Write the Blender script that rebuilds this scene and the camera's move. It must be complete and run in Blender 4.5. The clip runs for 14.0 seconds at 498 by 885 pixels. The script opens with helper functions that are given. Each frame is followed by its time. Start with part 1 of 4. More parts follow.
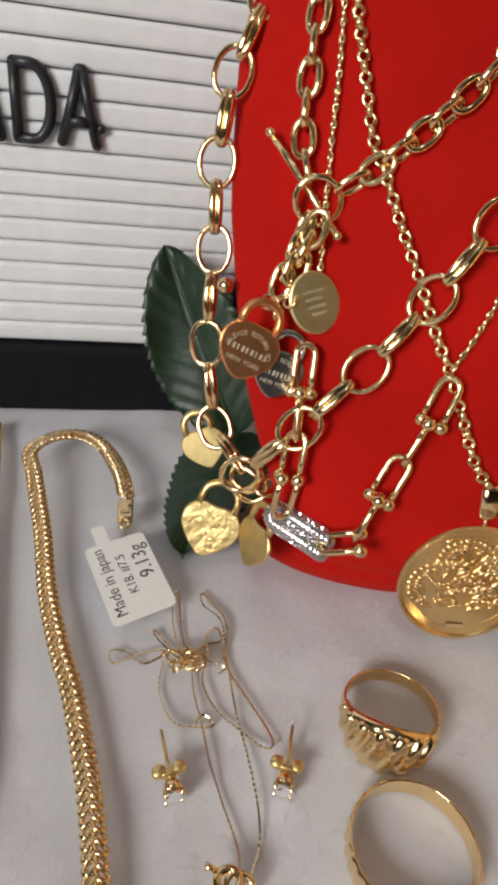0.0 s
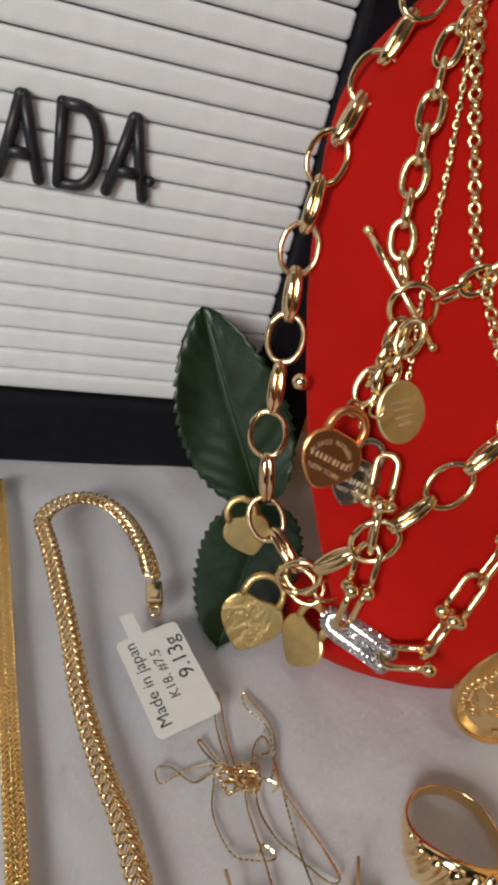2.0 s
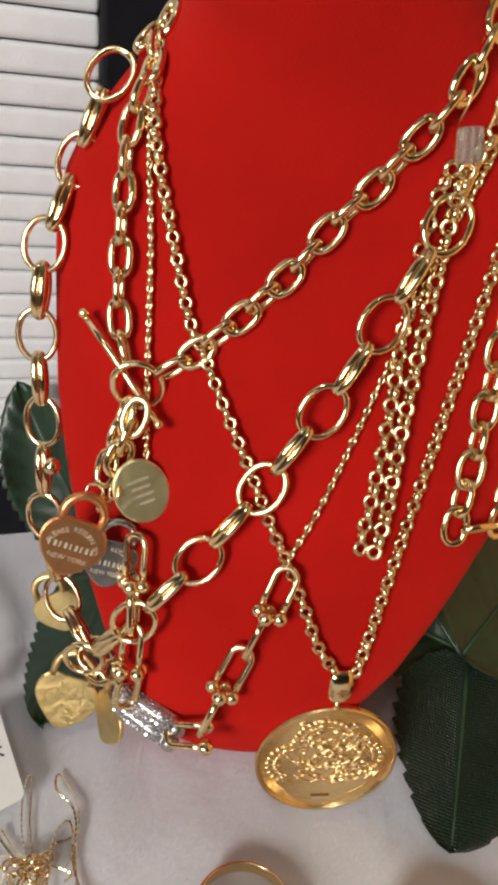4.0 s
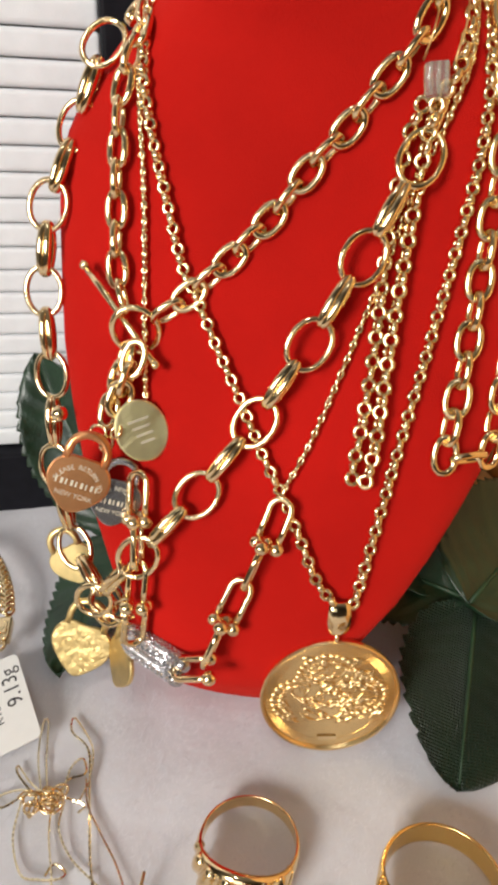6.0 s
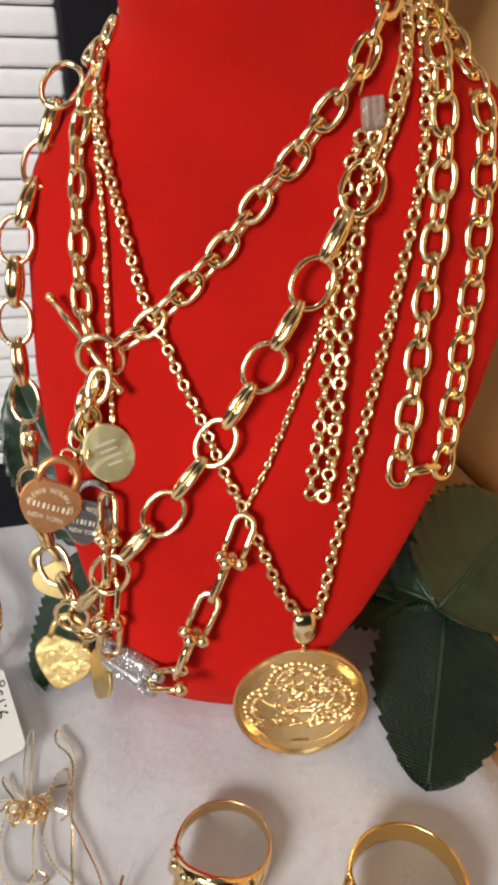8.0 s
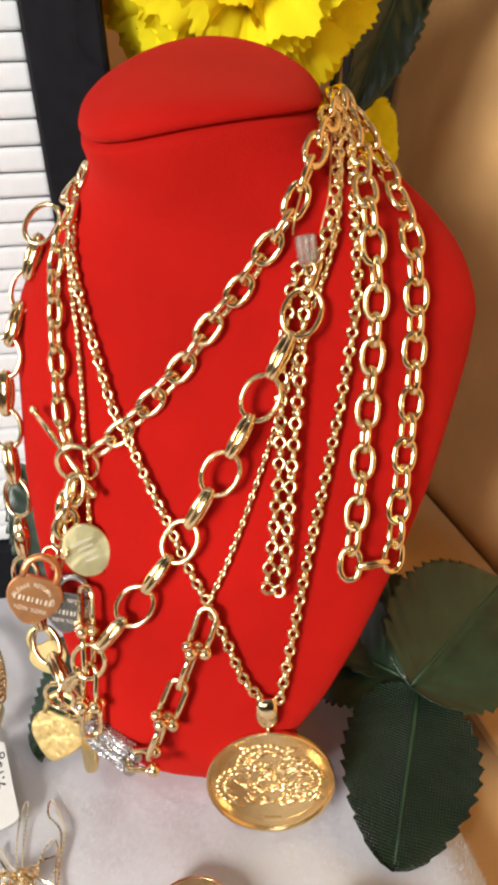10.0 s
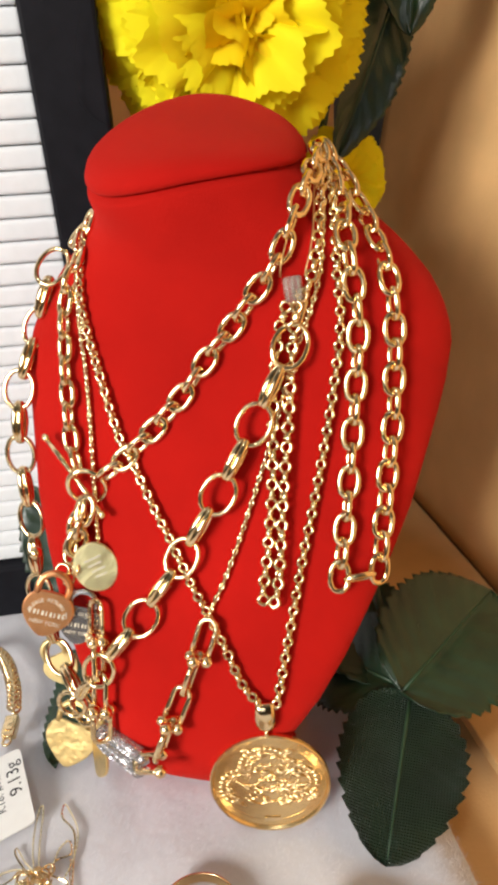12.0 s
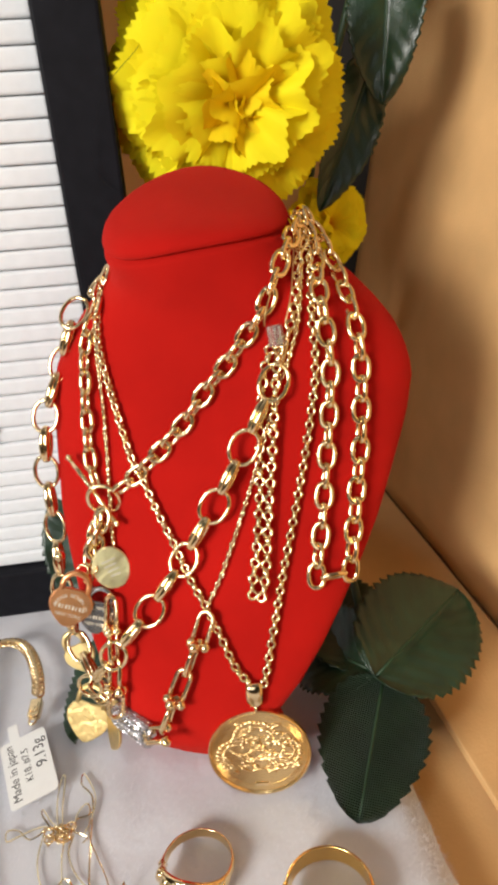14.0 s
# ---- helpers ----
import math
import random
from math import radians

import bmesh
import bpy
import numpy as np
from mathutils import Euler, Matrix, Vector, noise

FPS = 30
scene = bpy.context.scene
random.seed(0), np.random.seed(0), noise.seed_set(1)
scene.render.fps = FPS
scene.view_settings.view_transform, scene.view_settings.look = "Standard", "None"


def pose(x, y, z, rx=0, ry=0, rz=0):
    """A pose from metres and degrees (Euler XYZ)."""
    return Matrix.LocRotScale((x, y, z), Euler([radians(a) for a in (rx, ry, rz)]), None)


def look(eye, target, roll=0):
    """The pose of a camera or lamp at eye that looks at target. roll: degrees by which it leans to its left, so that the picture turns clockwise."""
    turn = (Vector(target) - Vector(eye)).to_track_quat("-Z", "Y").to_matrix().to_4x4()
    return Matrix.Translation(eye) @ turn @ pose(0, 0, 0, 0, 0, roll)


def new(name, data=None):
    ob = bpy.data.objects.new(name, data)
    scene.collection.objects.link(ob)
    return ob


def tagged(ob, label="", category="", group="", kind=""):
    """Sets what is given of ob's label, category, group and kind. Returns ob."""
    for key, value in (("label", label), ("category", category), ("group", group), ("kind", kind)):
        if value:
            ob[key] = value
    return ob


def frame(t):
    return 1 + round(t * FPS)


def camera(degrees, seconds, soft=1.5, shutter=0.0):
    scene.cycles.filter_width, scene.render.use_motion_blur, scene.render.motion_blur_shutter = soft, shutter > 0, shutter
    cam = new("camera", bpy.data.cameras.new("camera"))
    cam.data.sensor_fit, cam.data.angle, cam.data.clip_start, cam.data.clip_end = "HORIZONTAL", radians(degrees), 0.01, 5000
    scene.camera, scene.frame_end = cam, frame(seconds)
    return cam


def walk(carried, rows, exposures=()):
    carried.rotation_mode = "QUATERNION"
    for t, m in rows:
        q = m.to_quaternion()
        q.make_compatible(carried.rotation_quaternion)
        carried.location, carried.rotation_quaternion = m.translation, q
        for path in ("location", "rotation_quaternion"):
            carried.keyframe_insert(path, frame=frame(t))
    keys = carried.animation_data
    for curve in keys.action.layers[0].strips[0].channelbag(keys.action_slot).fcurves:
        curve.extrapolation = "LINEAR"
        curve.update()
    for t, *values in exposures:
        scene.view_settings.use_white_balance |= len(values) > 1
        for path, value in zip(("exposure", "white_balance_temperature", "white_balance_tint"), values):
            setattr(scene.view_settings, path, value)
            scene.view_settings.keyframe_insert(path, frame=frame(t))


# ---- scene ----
cam = camera(42.1, 14.0, soft=4.0)
PATH = [
    (0, (0.03065, 0.01917, 0.13081), (0.04921, 0.42424, -0.16173), 6.810),
    (0.5, (0.02489, 0.02187, 0.12917), (0.04946, 0.42345, -0.16771), 8.215),
    (1, (0.01151, 0.02604, 0.12878), (0.06088, 0.42897, -0.16313), 9.984),
    (1.5, (0.00398, 0.03841, 0.13395), (0.07829, 0.44094, -0.15318), 14.527),
    (2, (-0.00392, 0.04201, 0.14061), (0.07561, 0.44138, -0.14952), 14.830),
    (2.5, (0.00368, 0.04560, 0.15491), (0.08478, 0.44628, -0.13298), 13.815),
    (3, (0.02477, 0.04759, 0.16319), (0.08655, 0.45192, -0.12439), 10.222),
    (3.5, (0.03852, 0.05170, 0.16590), (0.08886, 0.45843, -0.12052), 7.810),
    (3.7, (0.04876, 0.05105, 0.16425), (0.09904, 0.45520, -0.12582), 7.080),
    (5.8, (0.07035, 0.03549, 0.15158), (0.08399, 0.44843, -0.13002), 1.613),
    (6, (0.06598, 0.03419, 0.15047), (0.08199, 0.44907, -0.12813), 2.342),
    (6.5, (0.05278, 0.03429, 0.14247), (0.07041, 0.44210, -0.14629), 2.284),
    (7, (0.06191, 0.03061, 0.14749), (0.06942, 0.44349, -0.13442), -0.115),
    (7.5, (0.07665, 0.03251, 0.14804), (0.08307, 0.44575, -0.13337), -1.907),
    (8, (0.07558, 0.03091, 0.15696), (0.08637, 0.44703, -0.12005), 0.153),
    (8.2, (0.07894, 0.03145, 0.15929), (0.08841, 0.44859, -0.11622), -0.210),
    (10.3, (0.09592, 0.02927, 0.17787), (0.06620, 0.45753, -0.07846), -4.215),
    (10.5, (0.09599, 0.02987, 0.17621), (0.06394, 0.45807, -0.07995), -4.589),
    (11, (0.09799, 0.02720, 0.17990), (0.06955, 0.45641, -0.07500), -4.588),
    (11.5, (0.09871, 0.02246, 0.18610), (0.06580, 0.45685, -0.05930), -4.711),
    (12, (0.09963, 0.01942, 0.18549), (0.07067, 0.45289, -0.06203), -4.700),
    (12.5, (0.10146, 0.01877, 0.18971), (0.06464, 0.45219, -0.05686), -5.564),
    (13, (0.10723, 0.00274, 0.20133), (0.06061, 0.44120, -0.03442), -7.016),
    (13.5, (0.11007, -0.01151, 0.20941), (0.05707, 0.43167, -0.01593), -7.345),
    (14, (0.10627, -0.00524, 0.20387), (0.07240, 0.43064, -0.03875), -5.127),
]
walk(cam, [(t, look(eye, target, roll)) for t, eye, target, roll in PATH], exposures=((0, -0.86), (1.5, -0.98), (2.5, -1.10), (3.0, -0.90), (3.5, -0.80), (6.0, -0.38), (6.5, -0.40), (7.0, -0.58), (7.5, -0.62), (8.0, -0.44), (10.5, -0.14), (12.0, -0.18), (13.0, -0.12), (14, -0.30)))

# ---- world and lights ----
world = bpy.data.worlds.new("room_air")
scene.world = world
world.use_nodes = True
world.node_tree.nodes["Background"].inputs["Color"].default_value = (0.9, 0.93, 1.0, 1)
world.node_tree.nodes["Background"].inputs["Strength"].default_value = 0.10


def area_lamp(name, eye, target, size, size_y, watts, colour):
    lamp = bpy.data.lights.new(name, "AREA")
    lamp.shape, lamp.size, lamp.size_y, lamp.energy, lamp.color = "RECTANGLE", size, size_y, watts, colour
    ob = new(name, lamp)
    ob.matrix_world = look(eye, target)
    return ob


# Unseen key light from the left front, well below the ceiling.
area_lamp("key_light", (-0.80, -1.02, 0.70), (0.08, 0.16, 0.08), 0.50, 0.50, 36.0, (1.0, 0.96, 0.90))
# Added fill from the front with no window behind it; lifts upright surfaces.
area_lamp("front_fill", (-0.25, -1.6, 0.75), (0.08, 0.16, 0.05), 0.7, 0.7, 4.0, (0.92, 0.96, 1.0))
# Added overhead fill, unseen, for top highlights on the links and bust lip.
area_lamp("top_fill", (-0.22, -0.40, 1.70), (0.10, 0.20, 0.10), 0.16, 0.16, 3.5, (1.0, 0.97, 0.93))


# ---- materials ----
def material(name, colour, rough=0.5, metal=0.0, vary=0.15, scale=60.0, bump=0.0, bump_scale=400.0, colour2=None, spec=None, sheen=0.0, detail=6.0):
    m = bpy.data.materials.new(name)
    m.use_nodes = True
    n, l = m.node_tree.nodes, m.node_tree.links
    b = n["Principled BSDF"]
    b.inputs["Roughness"].default_value, b.inputs["Metallic"].default_value = rough, metal
    if spec is not None:
        b.inputs["Specular IOR Level"].default_value = spec
    b.inputs["Sheen Weight"].default_value = sheen
    co = n.new("ShaderNodeTexCoord")
    tex = n.new("ShaderNodeTexNoise")
    tex.inputs["Scale"].default_value, tex.inputs["Detail"].default_value = scale, detail
    l.new(co.outputs["Object"], tex.inputs["Vector"])
    ramp = n.new("ShaderNodeValToRGB")
    ramp.color_ramp.elements[0].position, ramp.color_ramp.elements[1].position = 0.3, 0.7
    c2 = colour2 or tuple(min(1, c * (1 + vary)) for c in colour)
    ramp.color_ramp.elements[0].color = (*[c * (1 - vary) for c in colour], 1)
    ramp.color_ramp.elements[1].color = (*c2, 1)
    l.new(tex.outputs["Fac"], ramp.inputs["Fac"])
    l.new(ramp.outputs["Color"], b.inputs["Base Color"])
    if bump:
        t2 = n.new("ShaderNodeTexNoise")
        t2.inputs["Scale"].default_value, t2.inputs["Detail"].default_value = bump_scale, 4.0
        l.new(co.outputs["Object"], t2.inputs["Vector"])
        bp = n.new("ShaderNodeBump")
        bp.inputs["Strength"].default_value, bp.inputs["Distance"].default_value = bump, 0.0006
        l.new(t2.outputs["Fac"], bp.inputs["Height"])
        l.new(bp.outputs["Normal"], b.inputs["Normal"])
    return m


GOLD = material("gold", (0.91, 0.70, 0.40), 0.13, 1.0, 0.06, 90, 0.05, 900)
GOLD_DEEP = material("deep_gold", (0.93, 0.67, 0.28), 0.15, 1.0, 0.08, 90, 0.08, 900)
GOLD_BRUSHED = material("satin_gold", (0.86, 0.66, 0.30), 0.34, 1.0, 0.10, 300, 0.08, 2500)
BOX_GOLD = material("pale_gold", (0.82, 0.70, 0.46), 0.20, 1.0, 0.12, 300)
ROSE = material("rose_gold", (0.86, 0.40, 0.17), 0.32, 1.0, 0.06, 200, 0.08, 1500)
DARK_SILVER = material("dark_silver", (0.50, 0.48, 0.48), 0.26, 1.0, 0.06, 200, 0.08, 1500)
VELVET = material("red_velvet", (0.43, 0.009, 0.006), 0.85, 0.0, 0.16, 22, 0.5, 3500, sheen=0.22, spec=0.05)
VELVET.node_tree.nodes["Principled BSDF"].inputs["Sheen Tint"].default_value = (1.0, 0.14, 0.10, 1)
FUR = material("white_plush", (0.65, 0.655, 0.70), 0.95, 0.0, 0.06, 30, 0.2, 300, spec=0.1, sheen=0.2)
PILE = material("plush_pile", (0.69, 0.695, 0.74), 0.9, 0.0, 0.06, 30, spec=0.1)
BLACK = material("black_frame", (0.008, 0.008, 0.011), 0.6, 0.0, 0.2, 200, 0.1, 2000, spec=0.12)
LETTER = material("black_letter", (0.016, 0.017, 0.022), 0.38, 0.0, 0.2, 300, 0.1, 2000)
FELT = material("white_slat", (0.80, 0.82, 0.84), 0.8, 0.0, 0.04, 150, 0.25, 3000, spec=0.2)
GROOVE = material("grey_groove", (0.66, 0.66, 0.67), 0.9, 0.0, 0.1, 150)
CARD = material("cardboard", (0.70, 0.43, 0.19), 0.8, 0.0, 0.12, 22, 0.3, 900, spec=0.2)
LEAF = material("artificial_leaf", (0.009, 0.029, 0.012), 0.33, 0.0, 0.35, 120, 0.25, 1400, spec=0.60)
PAPER = material("white_paper", (0.80, 0.80, 0.78), 0.6, 0.0, 0.02, 300, 0.05, 2000)
INK = material("black_ink", (0.015, 0.015, 0.018), 0.6)
CRYSTAL = material("clear_stone", (0.92, 0.92, 0.95), 0.05, 0.85, 0.05, 900)
WALL = material("wall_paint", (0.16, 0.145, 0.13), 0.8, 0.0, 0.04, 3, 0.1, 60)
# Darker copy of WALL: the shade behind the flower is put into its colour.
SHADED_WALL = material("shaded_wall_paint", (0.05, 0.042, 0.036), 0.8, 0.0, 0.1, 3)
CEIL = material("ceiling_paint", (0.50, 0.49, 0.48), 0.85, 0.0, 0.03, 3)
TABLE = material("table_wood", (0.24, 0.14, 0.07), 0.5, 0.0, 0.25, 12, 0.1, 90)


# ---- builders ----
def shade(me, mat, smooth=True):
    me.materials.append(mat)
    if smooth:
        me.polygons.foreach_set("use_smooth", [True] * len(me.polygons))
    return me


def mesh_of(name, bm, mat, smooth=True):
    me = bpy.data.meshes.new(name)
    bmesh.ops.recalc_face_normals(bm, faces=bm.faces)
    bm.to_mesh(me)
    bm.free()
    return shade(me, mat, smooth)


def part(name, bm, mat, parent=None, label="", smooth=True, m=None):
    """A bmesh (or a mesh) as one object, under a thing or under a part."""
    me = bm if isinstance(bm, bpy.types.Mesh) else mesh_of(name, bm, mat, smooth)
    ob = new(name, me)
    if parent is not None:
        ob.parent = parent
    if m is not None:
        ob.matrix_basis = m
    if label:
        ob["label"] = label
    return ob


def thing(name, label, category, group="", at=(0, 0, 0)):
    ob = new(name)
    ob.empty_display_size = 0.01
    ob.location = at
    return tagged(ob, label, category, group)


def box_bm(x0, x1, y0, y1, z0, z1, bevel=0.0, segments=2):
    bm = bmesh.new()
    bmesh.ops.create_cube(bm, size=1.0, matrix=Matrix.Translation(((x0 + x1) / 2, (y0 + y1) / 2, (z0 + z1) / 2)) @ Matrix.Diagonal((x1 - x0, y1 - y0, z1 - z0, 1)))
    if bevel:
        bmesh.ops.bevel(bm, geom=bm.edges[:], offset=bevel, segments=segments, affect="EDGES", profile=0.6)
    return bm


def grid_faces(bm, rings, closed=True):
    """Faces between neighbouring rings of verts."""
    n = len(rings[0])
    for a, b in zip(rings, rings[1:]):
        for i in range(n if closed else n - 1):
            j = (i + 1) % n
            bm.faces.new((a[i], a[j], b[j], b[i]))


def spline(points, step):
    """Even points along a smooth curve through the given ones."""
    pts = [Vector(p) for p in points]
    ext = [pts[0] * 2 - pts[1]] + pts + [pts[-1] * 2 - pts[-2]]
    fine = []
    for a, b, c, d in zip(ext, ext[1:], ext[2:], ext[3:]):
        for k in range(24):
            s = k / 24
            fine.append(0.5 * ((2 * b) + (c - a) * s + (2 * a - 5 * b + 4 * c - d) * s * s + (3 * b - a - 3 * c + d) * s ** 3))
    fine.append(pts[-1])
    out, acc, need = [fine[0]], 0.0, step
    for a, b in zip(fine, fine[1:]):
        seg = (b - a).length
        while seg > 0 and acc + seg >= need:
            out.append(a.lerp(b, (need - acc) / seg))
            need += step
        acc += seg
    return out


def tube_bm(points, radius, sides=8, closed=False, bm=None):
    """A round tube along points; radius may be a list."""
    bm = bm or bmesh.new()
    pts = [Vector(p) for p in points]
    n = len(pts)
    rings, up = [], None
    for i, p in enumerate(pts):
        if closed:
            t = (pts[(i + 1) % n] - pts[i - 1]).normalized()
        else:
            t = (pts[min(i + 1, n - 1)] - pts[max(i - 1, 0)]).normalized()
        if up is None:
            up = t.orthogonal().normalized()
        up = (up - t * up.dot(t)).normalized()
        w = t.cross(up)
        r = radius[i] if isinstance(radius, (list, tuple)) else radius
        rings.append([bm.verts.new(p + (up * math.cos(2 * math.pi * k / sides) + w * math.sin(2 * math.pi * k / sides)) * r) for k in range(sides)])
    if closed:
        # match the last ring to the first, so the tube shuts without a twist
        best = min(range(sides), key=lambda s: sum((rings[-1][k].co - rings[0][(k + s) % sides].co).length for k in range(sides)))
        grid_faces(bm, rings)
        for k in range(sides):
            k2 = (k + 1) % sides
            bm.faces.new((rings[-1][k], rings[-1][k2], rings[0][(k2 + best) % sides], rings[0][(k + best) % sides]))
    else:
        grid_faces(bm, rings)
        bm.faces.new(rings[0][::-1])
        bm.faces.new(rings[-1])
    return bm


def ball_bm(centre, r, bm=None, squash=(1, 1, 1), u=16, v=10):
    bm = bm or bmesh.new()
    bmesh.ops.create_uvsphere(bm, u_segments=u, v_segments=v, radius=r, matrix=Matrix.Translation(centre) @ Matrix.Diagonal((*squash, 1)))
    return bm


def axes(p, x, z):
    """A pose at p whose X runs along x and whose Z is as near to z as can be."""
    x = Vector(x).normalized()
    z = Vector(z)
    z = (z - x * z.dot(x)).normalized()
    y = z.cross(x)
    return Matrix.Translation(p) @ Matrix((x, y, z)).transposed().to_4x4()



def lerp_table(v, rows):
    """Smoothly reads a value from rows of (v, value)."""
    if v <= rows[0][0]:
        return rows[0][1]
    for (a, p), (b, q) in zip(rows, rows[1:]):
        if v <= b:
            s = (v - a) / (b - a)
            return p + (q - p) * s
    return rows[-1][1]


HALF = [(0.0, 0.0290), (0.0110, 0.0290), (0.0125, 0.0240), (0.0137, 0.0180), (0.0150, 0.0172), (0.018, 0.0192), (0.023, 0.0228), (0.030, 0.0275), (0.040, 0.0336), (0.050, 0.0390), (0.066, 0.0458), (0.085, 0.0522), (0.100, 0.0558), (0.112, 0.0580), (0.122, 0.0583), (0.126, 0.0575), (0.130, 0.0560), (0.1335, 0.0541), (0.137, 0.0517), (0.140, 0.0492), (0.143, 0.0464), (0.1455, 0.0437), (0.148, 0.0407), (0.150, 0.0378), (0.152, 0.0347), (0.154, 0.0323), (0.157, 0.0302), (0.162, 0.0289), (0.168, 0.0283), (0.2, 0.0283)]
MID = [(0.0, 0.0700), (0.014, 0.0675), (0.020, 0.0685), (0.030, 0.0708), (0.050, 0.0738), (0.066, 0.0763), (0.085, 0.0793), (0.100, 0.0818), (0.120, 0.0850), (0.137, 0.0872), (0.148, 0.0871), (0.155, 0.0830), (0.162, 0.0800), (0.2, 0.0788)]
FRONT = [(0.0, 0.1385), (0.0125, 0.1388), (0.0137, 0.1345), (0.0150, 0.1305), (0.0165, 0.1288), (0.022, 0.1280), (0.030, 0.1284), (0.040, 0.1312), (0.070, 0.1453), (0.100, 0.1609), (0.115, 0.1673), (0.130, 0.1718), (0.145, 0.1745), (0.158, 0.1742), (0.2, 0.1742)]
DEPTH = [(0.0, 0.014), (0.010, 0.0090), (0.022, 0.0080), (0.030, 0.0105), (0.050, 0.0124), (0.080, 0.0145), (0.100, 0.0171), (0.125, 0.0195), (0.145, 0.0240), (0.160, 0.0260), (0.2, 0.0260)]
SHEAR = 0.14


def bust_face(x, z):
    """The y of the bust's front at x, z."""
    s = min(abs((x - lerp_table(z, MID)) / lerp_table(z, HALF)), 0.999)
    p = 2.2
    depth = lerp_table(z, DEPTH)
    return lerp_table(z, FRONT) + depth - depth * (1 - s ** p) ** (1 / p) - SHEAR * (x - lerp_table(z, MID))



# ---- the room around ----
def structure(name, bm, mat, label, smooth=False):
    return tagged(part(name, bm, mat, None, "", smooth), label, name.split("_")[0], kind="structure")


structure("floor", box_bm(-2.2, 2.2, -2.2, 2.0, -0.80, -0.75), TABLE, "brown wooden floor of the room")
structure("ceiling", box_bm(-2.2, 2.2, -2.2, 2.0, 1.80, 1.85), CEIL, "white painted ceiling of the room")
structure("wall_north", box_bm(-2.2, 2.2, 2.0, 2.05, -0.75, 1.80), SHADED_WALL, "painted wall behind the display, its colour darkened to stand for shade")
structure("wall_south", box_bm(-2.2, 2.2, -2.25, -2.2, -0.75, 1.80), WALL, "plain painted wall facing the display")
structure("wall_west", box_bm(-2.25, -2.2, -2.2, 2.0, -0.75, 1.80), WALL, "plain painted side wall of the room")
structure("wall_east", box_bm(2.2, 2.25, -2.2, 2.0, -0.75, 1.80), WALL, "plain painted side wall of the room")


def table():
    t = thing("display_table", "brown wooden table under the jewellery display", "table", at=(0, 0, -0.75))
    part("tabletop", box_bm(-0.7, 0.7, -0.30, 0.75, 0.710, 0.733, 0.004), TABLE, t, smooth=False)
    for x in (-0.64, 0.64):
        for y in (-0.24, 0.69):
            part("leg", box_bm(x - 0.025, x + 0.025, y - 0.025, y + 0.025, 0.0, 0.709, 0.004), TABLE, t, smooth=False)


table()


# ---- plush cloth ----
def cloth_edge(y):
    """Where the cloth ends beside the cardboard."""
    return max(0.122, 0.1405 - 0.24 * (y - 0.1246))


def cloth_height(x, y):
    h = 0.0010 * noise.noise((x * 26, y * 26, 0.3)) + 0.0005 * noise.noise((x * 90, y * 90, 2.0))
    edge = cloth_edge(y)
    if x > edge - 0.012:
        h -= 0.010 * min(1.0, (x - edge + 0.012) / 0.016) ** 2
    return h - 0.0012 + 0.045 * max(0.0, x - 0.06)


def plush_cloth():
    bm = bmesh.new()
    xs = [(-0.30) + 0.0025 * i for i in range(193)]
    ys = [-0.12 + 0.0025 * j for j in range(149)]
    rows = []
    for y in ys:
        row = []
        for x in xs:
            lim = cloth_edge(y) + 0.0030 * noise.noise((y * 60, 4.0, 0))
            row.append(bm.verts.new((min(x, lim), y, cloth_height(min(x, lim), y))))
        rows.append(row)
    grid_faces(bm, rows, closed=False)
    low = [[bm.verts.new(v.co - Vector((0, 0, 0.003))) for v in row] for row in (rows[0], rows[-1])]
    for top, under in ((rows[0], low[0]), (rows[-1], low[1])):
        grid_faces(bm, [top, under], False)
    rim = [row[-1] for row in rows]
    grid_faces(bm, [rim, [bm.verts.new(v.co - Vector((0, 0, 0.003))) for v in rim]], False)
    ob = part("plush_cloth", bm, FUR)
    # the pile: short soft fibres lying every way
    rng = np.random.default_rng(5)
    n = 90000
    x, y = rng.uniform(-0.07, 0.166, n), rng.uniform(0.03, 0.235, n)
    keep = x < np.maximum(0.122, 0.1405 - 0.24 * (y - 0.1246))
    x, y = x[keep], y[keep]
    n = len(x)
    z = np.array([cloth_height(a, b) for a, b in zip(x, y)])
    a = rng.normal(0.6, 1.1, n) + 1.4 * np.sin(x * 60) * np.cos(y * 45)
    ln, up = rng.uniform(0.0012, 0.0030, n), rng.uniform(0.0001, 0.0009, n)
    c, s, w = np.cos(a), np.sin(a), 0.00003
    base = np.stack([x, y, z - 0.0001], 1)
    side = np.stack([-s * w, c * w, 0 * x], 1)
    mid = base + np.stack([c * ln * 0.5, s * ln * 0.5, up], 1)
    tip = base + np.stack([c * ln, s * ln, up * 0.7], 1)
    verts = np.stack([base - side, base + side, mid + side, mid - side, tip], 1).reshape(-1, 3)
    me = bpy.data.meshes.new("fibre_layer")
    me.from_pydata(verts.tolist(), [], [f for k in range(0, 5 * n, 5) for f in ((k, k + 1, k + 2, k + 3), (k + 3, k + 2, k + 4))])
    tagged(part("fibre_layer", shade(me, PILE), None, ob, "fine white plush fibres"), kind="stuff")
    tagged(ob, "white short-pile plush cloth spread under the jewellery", "cloth")


plush_cloth()


